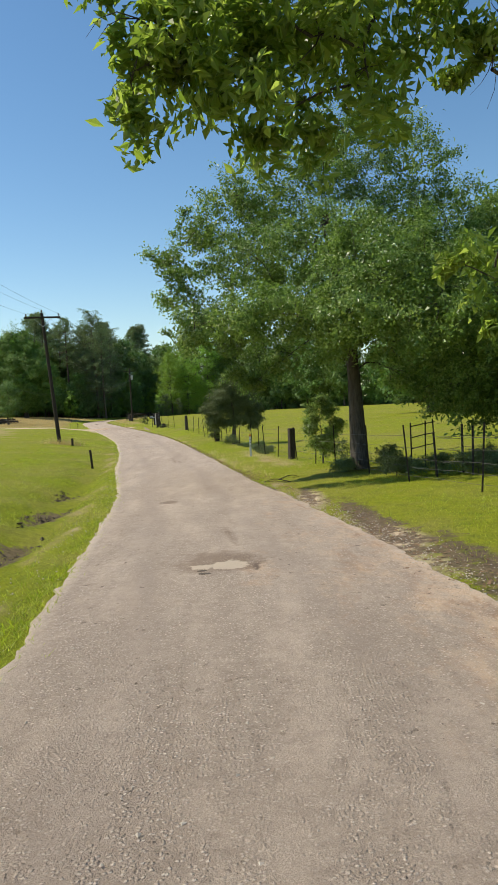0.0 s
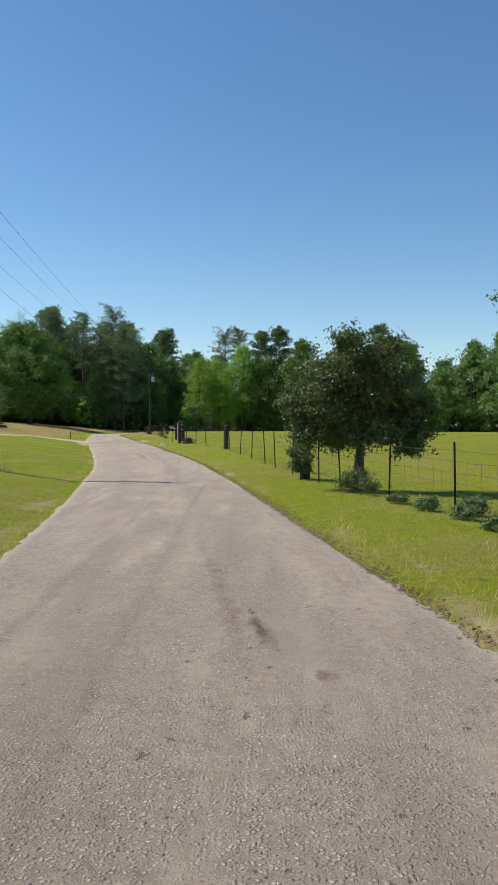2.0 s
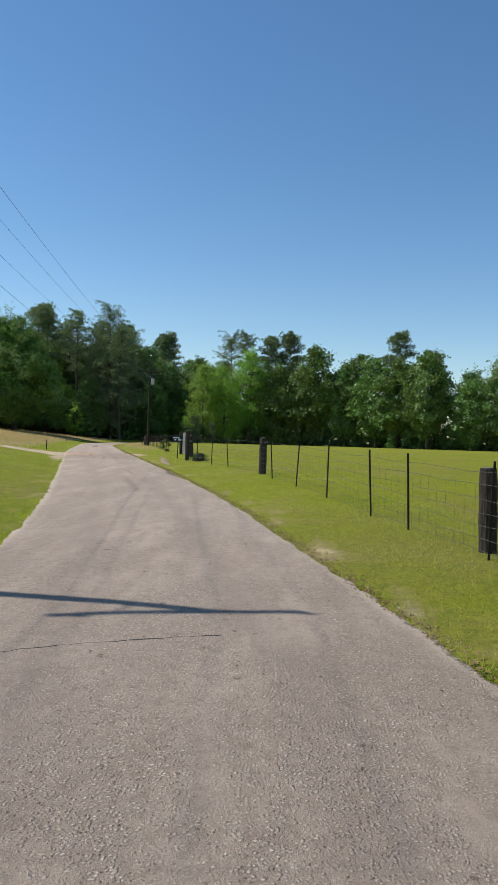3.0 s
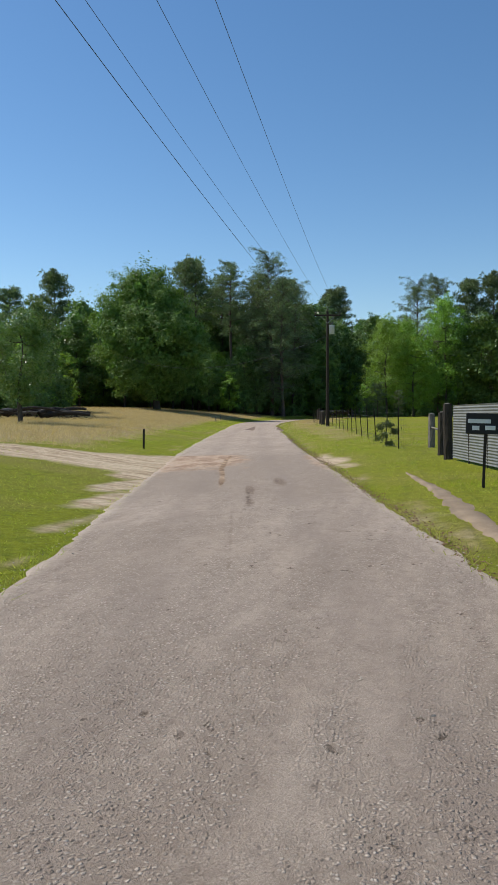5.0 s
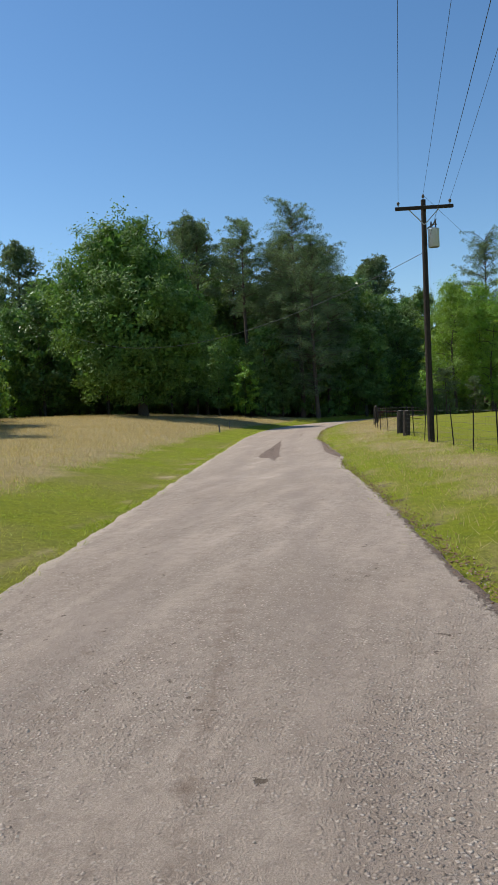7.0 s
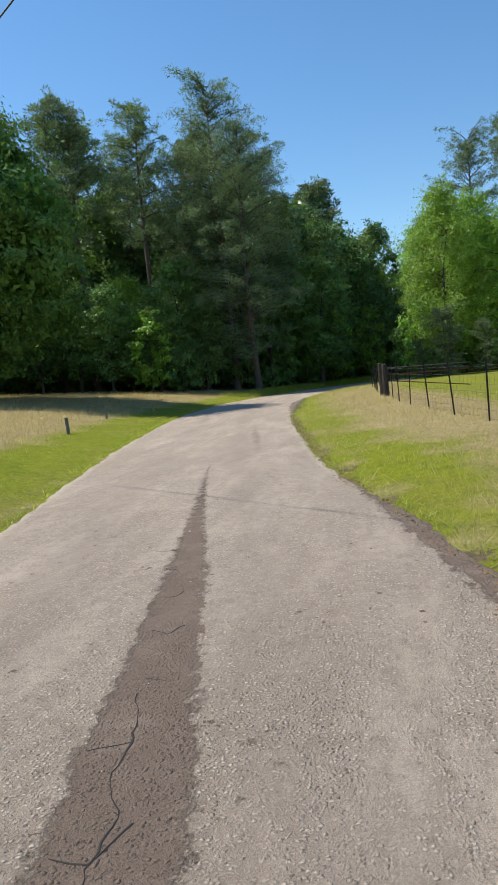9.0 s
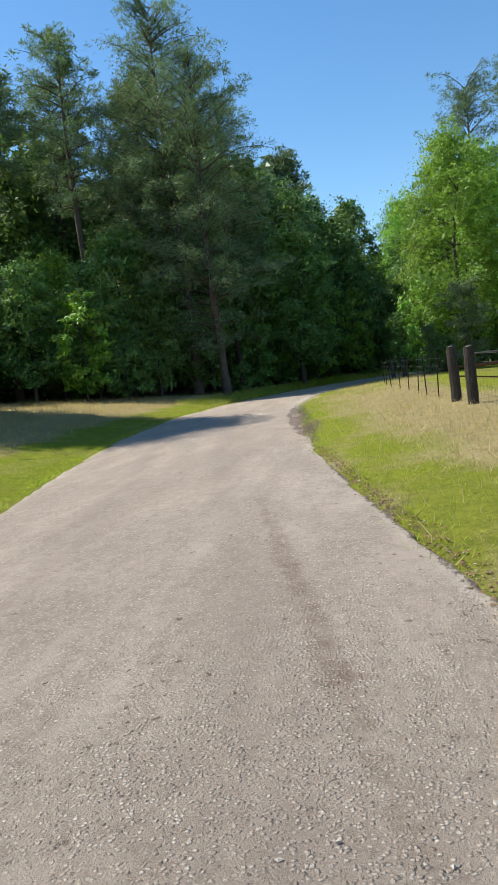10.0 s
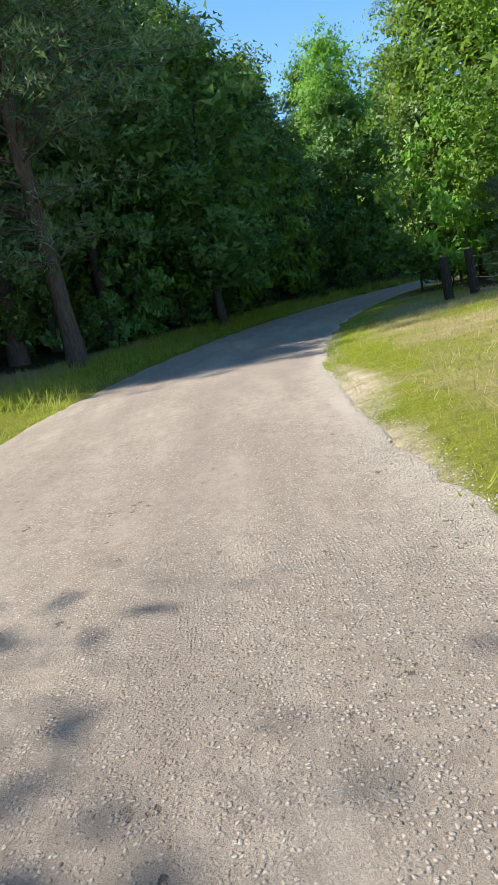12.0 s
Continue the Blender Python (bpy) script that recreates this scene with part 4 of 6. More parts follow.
crack([(-25.89, 127.9), (-25.55, 127.04), (-25.42, 126.43), (-25.28, 125.81), (-25.16, 125.63), (-25.09, 125.33), (-25.11, 125.03)], 0.03, 23)
crack([(-25.6, 125.86), (-25.41, 125.82), (-25.23, 125.78)], 0.022, 24)
crack([(-25.8, 126.73), (-25.66, 126.84), (-25.42, 126.87)], 0.022, 25)
crack([(-25.67, 126.28), (-25.54, 125.88)], 0.022, 26)
blob_patch("road_pit", "dark broken pit in the road", EARTH, -0.58, 8.42, 0.07, 0.05, 43, 0.003)
blob_patch("road_pit", "dark broken pit in the road", EARTH, -0.62, 8.6, 0.06, 0.03, 44, 0.003)
crack([(-7.9, 46.4), (-7.2, 46.7), (-6.4, 47.1), (-5.6, 47.4)], 0.035, 63)
crack([(-15.65, 93.75), (-15.85, 94.2), (-15.6, 94.5), (-15.95, 95.2), (-15.9, 96.0)], 0.05, 64)
# cracks across the strip repair and in the crumbling edge
crng = random.Random(31)
crack([beside(y, 0.02 + 0.05 * crng.uniform(-1, 1)) for y in np.arange(128.2, 131.6, 0.3)], 0.016, 27)
for i, y in enumerate(np.arange(128.6, 135.0, 0.75)):
    a, b = crng.uniform(-0.2, 0.05), crng.uniform(0.1, 0.24)
    crack([beside(y, a), beside(y + crng.uniform(-0.1, 0.1), (a + b) / 2), beside(y + crng.uniform(-0.25, 0.25), b)], 0.011, 30 + i)
for i in range(16):
    y, a = crng.uniform(162.8, 169.4), crng.uniform(2.55, 2.8)
    crack([beside(y, a), beside(y + crng.uniform(-0.12, 0.12), a + 0.15), beside(y + crng.uniform(-0.2, 0.2), a + 0.3)], 0.034, 50 + i)



# ---- utility poles and lines ----
def utility_pole(label, x, y, tall, turn, lean, cross, transformer):
    pole = thing("utility_pole", label, "utility pole", on_ground(x, y, -0.05), "utility poles", turn=turn)
    top = np.array([lean[0] * tall, lean[1] * tall, tall])
    n = np.linspace(0, 1, 10)[:, None]
    v, f = tube_arrays(np.array([[0, 0, -0.3]]) + (top - [0, 0, -0.3]) * n, np.linspace(0.135, 0.09, 10), 12)
    arrays("shaft", v, f, POLE_WOOD, pole, smooth=True)
    arm_z = tall - 0.38
    at = top * arm_z / tall
    part("crossarm", box(bmesh.new(), cross, 0.10, 0.12, (at[0], at[1] - 0.16, arm_z), bevel=0.012), POLE_WOOD, pole)
    for s in (-1, 1):
        brace = np.array([[at[0] + s * 0.55, at[1] - 0.13, arm_z + 0.02], [at[0] * 0.95, at[1] - 0.10, arm_z - 0.55]])
        v, f = tube_arrays(brace, [0.018, 0.018], 6)
        arrays("brace", v, f, GALVANISED, pole)
    tips = [(at[0] - cross / 2 + 0.12, at[1] - 0.16, arm_z + 0.12), (at[0] + cross / 2 - 0.12, at[1] - 0.16, arm_z + 0.12), (top[0], top[1], tall)]
    for q in tips:
        v, f = tube_arrays(np.array([q]) + np.array([[0, 0, 0], [0, 0, .06], [0, 0, .08], [0, 0, .12], [0, 0, .13], [0, 0, .18], [0, 0, .2]]), [.014, .014, .05, .04, .055, .045, .015], 10)
        arrays("insulator", v, f, CERAMIC, pole, smooth=True)
    if transformer:
        c = np.array([0.33, -0.05, tall - 1.75])
        v, f = tube_arrays(c + np.array([[0, 0, 0], [0, 0, .02], [0, 0, .62], [0, 0, .66], [0, 0, .7]]), [.18, .2, .2, .215, .12], 16)
        can = arrays("transformer", v, f, GREY_PAINT, pole, "grey transformer can", True)
        for s in (-0.08, 0.08):
            v, f = tube_arrays(c + np.array([[s, 0, .68], [s, 0, .8], [s, 0, .82], [s, 0, .95]]), [.03, .025, .045, .012], 8)
            arrays("bushing", v, f, CERAMIC, can)
        v, f = tube_arrays(np.array([[0.05, -0.12, tall - 1.1], [0.3, -0.16, tall - 0.95], [0.42, -0.16, tall - 0.75]]), [.02, .03, .02], 6)
        arrays("cutout", v, f, CERAMIC, pole)
    return [pole.matrix_basis @ Vector((q[0], q[1], q[2] + 0.18)) for q in tips] + [pole.matrix_basis @ Vector((at[0] * .8, at[1] * .8 - 0.12, tall - 1.9))]


P1 = utility_pole("dark wooden utility pole with a crossarm, leaning slightly", -12.5, 49.6, 8.7, 14, (-0.075, 0.0), 2.3, False)
P2 = utility_pole("dark wooden utility pole with a crossarm and grey transformer", -19.7, 128.0, 8.95, 12, (0.0, 0.0), 2.1, True)


def line_wire(a, b, sag, label, r=0.0052):
    a, b = np.array(a), np.array(b)
    t = np.linspace(0, 1, 40)[:, None]
    p = a + (b - a) * t
    p[:, 2] -= sag * 4 * (t * (1 - t))[:, 0]
    v, f = tube_arrays(p, np.full(40, r), 5)
    ob = arrays("power_line", v, f, LINE_WIRE)
    tagged(ob, label, "power line", "power lines")


P0 = [p + (Vector(P1[i]) - Vector(P2[i])) * 0.75 for i, p in enumerate(P1)]
for i in range(4):
    line_wire(P1[i], P2[i], 1.1 if i < 3 else 1.3, "thin dark power line hung between the poles")
    line_wire(P0[i], P1[i], 0.8, "thin dark power line hung to the pole")
line_wire(P2[3], (-46.5, 150.5, 6.6), 1.9, "service line hung across the road to the trees", 0.011)
line_wire(P2[2], (-2.0, 198.0, 9.0), 1.4, "thin dark power line leading into the wood")

# ---- fence along the pasture ----
FENCE_OFF = ((10, 5.6), (16, 5.0), (22, 4.8), (28, 4.9), (30, 4.9), (33, 4.45), (39, 4.9), (46, 4.4), (55, 4.4), (68, 4.9), (80, 4.3), (94, 5.0), (113, 5.8), (123, 6.1), (137, 6.3), (142, 5.9), (152, 6.1), (160, 6.8), (172, 7.1), (190, 6.0))


def fence_at(y):
    return beside(y, float(np.interp(y, [r[0] for r in FENCE_OFF], [r[1] for r in FENCE_OFF])))


def t_post():
    """A steel fence post of T section with studs and an anchor."""
    bm = bmesh.new()
    box(bm, 0.036, 0.006, 1.62, (0, 0, -0.3))
    box(bm, 0.006, 0.034, 1.62, (0, 0.018, -0.3))
    for i in range(9):
        box(bm, 0.014, 0.012, 0.02, (0, -0.007, 0.1 + 0.13 * i))
    return bm


first = None
rng = random.Random(8)
for y in [13.4, 16.6, 19.4, 22.6, 25.4, 28.6, 31.4, 33.3, 36.3, 39.3, 42.2, 45.2, 47.2, 50.6, 53.4, 55.3, 58.6, 61.7, 64.8, 71.6, 74.6, 77.4] + [93.2 + 2.75 * i for i in range(24)] + [163.4, 165.4, 167.2, 170.3, 173.5, 177, 180.5, 184]:
    x, yy = fence_at(y)
    m = pose(*on_ground(x, yy), rng.uniform(-4, 4), rng.uniform(-5, 4), rng.uniform(-15, 15))
    if first is None:
        first = thing("fence_post", "thin dark rusted steel fence post", "fence post", on_ground(x, yy), "steel fence posts")
        part("shaft", t_post(), POST_STEEL, first)
        first.matrix_basis = m
    else:
        copy_thing(first, m)


def wooden_post(x, y, r, tall, label, lean=(0, 0), material=None, square=False, seed=1):
    post = thing("wooden_post", label, "fence post", on_ground(x, y), "wooden fence posts")
    n = 7
    z = np.linspace(-0.3, tall, n)
    p = np.stack([lean[0] * np.clip(z, 0, 9), lean[1] * np.clip(z, 0, 9), z], 1)
    rad = np.full(n, r)
    rad[-1] *= 0.9
    if square:
        bm = box(bmesh.new(), 2 * r, 2 * r, tall + 0.3, (0, 0, -0.3), (lean[1] * -57, lean[0] * 57, seed * 20), 0.02)
        part("shaft", bm, material or POST_WOOD, post)
    else:
        v, f = tube_arrays(p, rad, 10, seed, 0.06)
        arrays("shaft", v, f, material or POST_WOOD, post, smooth=False)
        v, f = tube_arrays(p[-1:] + np.array([[0, 0, -0.01], [0, 0, 0.02]]), [r * 0.9, r * 0.2], 10, seed)
        arrays("top", v, f, GREY_WOOD, post)
    return post


wooden_post(*fence_at(29.6), 0.12, 1.25, "thick square dark timber corner post in the fence", (0.02, 0), None, True, 1)
wooden_post(-2.05, 49.2, 0.13, 1.25, "dark round wooden fence post by the small tree", (0.02, 0), seed=2)
wooden_post(-2.2, 52.1, 0.13, 1.2, "dark round wooden fence post with vines", (-0.03, 0), seed=3)
wooden_post(-5.63, 68.4, 0.14, 1.3, "dark round wooden fence post", (0.0, 0), seed=4)
wooden_post(-9.75, 80.7, 0.115, 1.55, "dark weathered wooden gate post", (-0.02, 0), None, seed=5)
wooden_post(-10.05, 85.1, 0.16, 1.5, "thick dark wooden gate post", (-0.03, 0), seed=6)
wooden_post(-11.15, 89.6, 0.12, 1.42, "tall dark wooden gate post", (-0.03, 0), seed=7)
wooden_post(-11.3, 91.2, 0.12, 1.18, "dark wooden gate post", (0.0, 0), seed=8)
wooden_post(-11.6, 94.6, 0.11, 1.08, "weathered wooden brace post", (0.0, 0), GREY_WOOD, seed=9)
wooden_post(-21.6, 137.2, 0.16, 1.15, "thick dark wooden post beside the utility pole", (0.03, 0), seed=10)
wooden_post(-21.15, 135.4, 0.17, 1.15, "thick dark wooden post near the utility pole", (0.03, 0), seed=11)
wooden_post(-25.5, 161.6, 0.13, 1.4, "thick weathered corner post of the pasture fence", (-0.03, 0.0), seed=12)
wooden_post(-25.35, 160.0, 0.13, 1.35, "thick dark fence post with a rusty base", (-0.01, 0.0), seed=13)
wooden_post(-25.2, 190.9, 0.14, 1.2, "dark wooden gate post at the edge of the wood", (-0.02, 0), seed=14)
wooden_post(-24.5, 190.7, 0.14, 1.25, "weathered wooden gate post at the edge of the wood", (-0.04, 0), None, seed=15)


def rail(name, a, b, r, material, label, category="rail"):
    v, f = tube_arrays(np.array([a, (np.array(a) + b) / 2, b]), [r, r, r], 8)
    return tagged(arrays(name, v, f, material, smooth=True), label, category, "fence rails")


z0 = float(height(-9.9, 82.5))
rail("fence_rail", (-9.75, 80.75, z0 + 1.28), (-10.02, 85.0, z0 + 1.30), 0.022, GALVANISED, "galvanised pipe rail between the gate posts")
rail("fence_rail", (-9.75, 80.75, z0 + 0.98), (-10.02, 85.0, z0 + 0.96), 0.022, GALVANISED, "galvanised pipe rail between the gate posts")
rail("fence_rail", (-11.3, 91.2, z0 + 0.75), (-11.6, 94.6, z0 + 0.75), 0.03, GREY_WOOD, "weathered brace rail between two posts")
z1 = float(height(-24.9, 161.0))
rail("fence_rail", (-25.5, 161.6, z1 + 1.15), (-21.8, 161.4, z1 + 1.1), 0.02, WIRE_STEEL, "dull steel rail at the corner post")
rail("fence_rail", (-25.5, 161.6, z1 + 0.85), (-21.8, 161.4, z1 + 0.85), 0.03, RUST, "rusty red rail at the corner post")
rail("fence_rail", (-25.5, 161.6, z1 + 0.62), (-21.8, 161.4, z1 + 0.15), 0.02, RUST, "rusty brace rail at the corner post")


def steel_gate(a, b):
    """A short bent gate of pipe rails between two thin uprights."""
    g = thing("steel_gate", "short rusted pipe gate standing in weeds under the oak", "gate", on_ground(*a))
    o, e = Vector(on_ground(*a)), Vector(on_ground(*b))
    for p, q in ((o, 0.0), (o.lerp(e, 0.55), 0.04), (e, -0.05)):
        v, f = tube_arrays([p - o + Vector((0, 0, -0.2)), p - o + Vector((q / 2, 0, 0.6)), p - o + Vector((q, 0, 1.25))], [0.02] * 3, 8)
        arrays("upright", v, f, POST_STEEL, g, smooth=True)
    for h in (0.55, 0.85, 1.15):
        v, f = tube_arrays([Vector((0, 0, h)), (e - o) * 0.5 + Vector((0, 0, h + 0.02)), e - o + Vector((0, 0, h + 0.03))], [0.014] * 3, 8)
        arrays("rail", v, f, POST_STEEL, g, smooth=True)


steel_gate((4.35, 20.13), (5.22, 21.03))


def fence_wire(y0, y1, strands, step, woven, label):
    ob = thing("wire_fence", label, "wire fence", on_ground(*fence_at(y0)), "wire fences")
    o = np.array(ob.matrix_basis.translation)
    ys = np.arange(y0, y1, step)
    base = np.array([on_ground(*fence_at(y)) for y in ys]) - o
    for h in strands:
        p = base + [0, 0, h]
        p[:, 2] += 0.015 * np.sin(np.arange(len(p)) * 2.1 + h * 9)
        v, f = tube_arrays(p, np.full(len(p), 0.0032), 4)
        arrays("strand", v, f, WIRE_STEEL, ob)
    if woven:
        n = np.arange(y0, y1, 0.32)
        q = np.array([on_ground(*fence_at(y)) for y in n]) - o
        w = 0.0022
        a, b = q + [0, -w, 0.06], q + [0, w, 0.06]
        c, d = q + [0, w, 0.98], q + [0, -w, 0.98]
        v = np.stack([a, b, c, d, a + [w, 0, 0], d + [w, 0, 0]], 1).reshape(-1, 3)
        k = np.arange(len(n))[:, None] * 6
        f = np.concatenate([k + [0, 1, 2, 3], k + [1, 4, 5, 2]])
        tagged(arrays("stay_wires", v, f, WIRE_STEEL, ob), kind="stuff")


fence_wire(12.5, 29.6, (0.15, 0.35, 0.55, 0.8, 1.05), 0.9, False, "rusty strands of a pasture wire fence")
fence_wire(29.6, 79.6, (0.08, 0.24, 0.42, 0.6, 0.78, 0.98, 1.16), 0.9, True, "woven wire pasture fence with a barbed top strand")
fence_wire(92.0, 160.0, (0.08, 0.24, 0.42, 0.6, 0.78, 0.98, 1.16), 0.9, True, "woven wire pasture fence with a barbed top strand")
fence_wire(162.4, 188.0, (0.15, 0.4, 0.65, 0.9, 1.12), 0.9, False, "wire strands of the fence in dry grass")


def wire_tree_guard(x, y):
    """The square of thin stakes and wire under the oak."""
    g = thing("stake_pen", "small pen of thin dark stakes and wire under the oak", "fence", on_ground(x, y))
    corners = [(0, 0), (0.75, 0.5), (1.5, 0.1), (0.65, -0.6)]
    for i, (a, b) in enumerate(corners):
        part("stake", box(bmesh.new(), 0.045, 0.045, 1.25 + 0.15 * (i % 2), (a, b, -0.2), (0, 3 * (i - 1), 20 * i), 0.006), POST_STEEL, g)
    for (a, b), (c, d) in zip(corners, corners[1:] + corners[:1]):
        for h in (0.35, 0.65, 0.92):
            v, f = tube_arrays(np.array([[a, b, h], [(a + c) / 2, (b + d) / 2, h - 0.02], [c, d, h]]), [0.005] * 3, 4)
            arrays("wire", v, f, WIRE_STEEL, g)


wire_tree_guard(4.4, 17.6)


def stake(x, y, tall, w, lean, label, material=None):
    s = thing("wooden_stake", label, "stake", on_ground(x, y), "roadside stakes")
    part("shaft", box(bmesh.new(), w, w * 0.8, tall + 0.2, (0, 0, -0.2), (lean[1], lean[0], 15), 0.008), material or POST_WOOD, s)


stake(-7.0, 33.3, 0.95, 0.10, (-4, 0), "dark wooden stake leaning in the verge grass")
stake(-11.4, 48.4, 0.5, 0.14, (0, 0), "short dark stump beside the utility pole")
stake(-21.55, 94.9, 0.7, 0.07, (1, 0), "dark wooden stake in the meadow by the driveway")
stake(-35.4, 150.4, 0.55, 0.10, (-3, 0), "short weathered stake in the meadow", GREY_WOOD)
stake(-37.2, 158.4, 0.55, 0.10, (0, 0), "short weathered stake in the dry meadow", GREY_WOOD)


def marker_post(x, y):
    s = thing("marker_post", "slim white marker post with an orange top by the fence", "marker post", on_ground(x, y))
    bm = box(bmesh.new(), 0.09, 0.012, 1.0, (0, 0, -0.1), (0, 0, 25), 0.003)
    part("blade", bm, WHITE_PAINT, s)
    part("cap", box(bmesh.new(), 0.094, 0.016, 0.1, (0, 0, 0.88), (0, 0, 25), 0.003), ORANGE_PAINT, s)
    for h in (0.45, 0.6, 0.72):
        part("bar", box(bmesh.new(), 0.05, 0.004, 0.05, (0.002, -0.009, h), (0, 0, 25)), BLACK_PAINT, s)


marker_post(0.05, 33.4)


def roadside_sign(x, y):
    s = thing("roadside_sign", "small black board with pale bars on a thin post", "sign", on_ground(x, y), turn=-4)
    part("post", box(bmesh.new(), 0.05, 0.04, 1.2, (0, 0, -0.2), (0, 1.5, 0), 0.006), POST_STEEL, s)
    board = part("board", box(bmesh.new(), 0.60, 0.03, 0.36, (0, -0.04, 0.93), (0, 1.5, 0), 0.008), BLACK_PAINT, s)
    for px, pz, w, h in ((-0.07, 1.12, 0.38, 0.07), (-0.13, 1.0, 0.12, 0.075), (0.11, 1.0, 0.17, 0.075), (0.26, 1.0, 0.05, 0.06)):
        part("bar", box(bmesh.new(), w, 0.006, h, (px, -0.059, pz), (0, 1.5, 0), 0.002), WHITE_PAINT, board)


roadside_sign(-10.65, 83.6)


def corrugated_panel(a, b, za, zb):
    """A leaning sheet of corrugated steel between two posts."""
    n = 40
    g = thing("corrugated_panel", "grey corrugated steel sheet wired to the gate posts", "steel sheet", on_ground(*a))
    o = Vector(g.matrix_basis.translation)
    bm = bmesh.new()
    rows = []
    for j in range(n + 1):
        row = []
        for i in range(7):
            f = i / 6
            top = za + (zb - za) * f
            z = 0.08 + (top - 0.08) * j / n
            x, y = a[0] + (b[0] - a[0]) * f, a[1] + (b[1] - a[1]) * f
            w = 0.014 * math.sin(j * math.pi / 1.0 * 0.5 * 2)
            w = 0.012 * (1 if j % 2 else -1)
            row.append(bm.verts.new((x - o.x + w, y - o.y - w, z)))
        rows.append(row)
    for r0, r1 in zip(rows, rows[1:]):
        for i in range(6):
            bm.faces.new((r0[i], r0[i + 1], r1[i + 1], r1[i]))
    sheet = part("sheet", bm, SHEET_STEEL, g)
    sheet.modifiers.new("thickness", "SOLIDIFY").thickness = 0.003
    for f in (0.3, 0.62):
        x, y = a[0] + (b[0] - a[0]) * f - o.x, a[1] + (b[1] - a[1]) * f - o.y
        v, q = tube_arrays(np.array([[x + 0.03, y - 0.06, 0], [x, y - 0.06, 1.2]]), [0.02, 0.016], 6)
        arrays("batten", v, q, POST_WOOD, g)


corrugated_panel((-11.05, 89.3), (-10.0, 85.45), 1.38, 1.42)


# ---- trees ----
def near_oak():
    """The oak by the fence, its crown leaning out over the verge."""
    rows = [(-5.2, -0.2, 6.1, 0.75, 0.6), (-4.8, -0.3, 5.1, 0.8, 0.6), (-4.5, 0.3, 7.1, 0.8, 0.6), (-3.9, -0.3, 4.4, 0.9, 0.6), (-3.3, 0.4, 8.1, 1.0, 0.7), (-3.6, 0.9, 6.0, 1.2, 0.9), (-2.9, -0.8, 6.0, 1.2, 0.8), (-2.6, 0.6, 7.2, 1.2, 0.9),
            (-1.9, 0.3, 8.2, 1.3, 0.9), (-2.0, -0.6, 4.6, 1.2, 0.8), (-1.2, -1.2, 6.2, 1.4, 1.0)]
    crest = [(-0.6, 0.6, 7.4, 1.6, 1.1), (-0.7, -0.4, 9.0, 1.3, 0.9), (0.4, 0.3, 9.6, 1.2, 0.8), (1.5, -0.6, 8.4, 1.5, 1.0), (1.2, 0.5, 7.0, 1.7, 1.2),
            (2.9, 0.6, 7.2, 1.5, 1.0), (3.8, 0.2, 5.8, 1.5, 1.0), (2.2, -0.9, 5.4, 1.6, 1.0), (0.3, -1.2, 4.9, 1.5, 1.0), (-0.9, -1.6, 3.8, 1.1, 0.7), (0.7, -1.7, 3.5, 1.2, 0.7), (1.8, 1.8, 5.4, 1.7, 1.1), (4.7, 0.4, 4.0, 1.4, 0.9),
            (4.1, -1.4, 3.3, 1.4, 0.8), (2.6, -1.7, 3.1, 1.2, 0.7), (2.6, -0.5, 2.2, 1.1, 0.6), (4.0, -0.7, 2.2, 1.2, 0.6), (5.2, -0.4, 2.4, 1.3, 0.7)]
    deep = [(0.2, -3.2, 5.2, 1.5, 1.1), (1.6, -3.6, 4.6, 1.6, 1.1), (3.2, -3.4, 4.2, 1.5, 1.0), (0.5, -2.8, 5.8, 1.4, 1.0), (4.6, -2.6, 3.6, 1.4, 0.9), (-0.6, -2.6, 4.3, 1.2, 0.8),
            (5.2, -1.6, 5.0, 1.5, 1.0), (1.0, 3.4, 5.4, 2.0, 1.4), (3.2, 3.0, 4.8, 2.0, 1.3), (-1.0, 2.8, 6.0, 1.7, 1.2)]
    deep += [(-4.6, -2.4, 3.9, 0.7, 0.5), (-3.4, -2.8, 4.2, 0.9, 0.6), (-2.2, -3.2, 4.2, 1.0, 0.7), (-0.6, -3.9, 4.2, 1.1, 0.7), (1.0, -4.6, 3.9, 1.2, 0.8), (2.8, -4.8, 3.7, 1.2, 0.8)]
    hanging = [(2.2, 0.9, 2.1, 0.9, 0.6), (3.3, 0.7, 1.9, 0.9, 0.6), (4.2, 0.7, 1.75, 1.0, 0.65), (1.5, 0.6, 2.6, 0.8, 0.5), (5.3, 0.6, 1.8, 1.0, 0.7)]
    low = [(-4.8, -0.4, 3.8, 0.45, 0.35), (-3.6, -0.3, 3.7, 0.6, 0.45), (-3.5, 0.1, 2.95, 0.5, 0.35), (-2.9, 0.1, 2.6, 0.45, 0.3), (-2.2, -0.3, 3.2, 0.8, 0.5), (-4.3, -0.2, 4.5, 0.5, 0.4)]
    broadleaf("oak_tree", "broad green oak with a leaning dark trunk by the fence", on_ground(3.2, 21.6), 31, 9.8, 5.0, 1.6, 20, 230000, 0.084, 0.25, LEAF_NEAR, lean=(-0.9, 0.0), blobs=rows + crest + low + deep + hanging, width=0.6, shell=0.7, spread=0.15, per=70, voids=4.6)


near_oak()
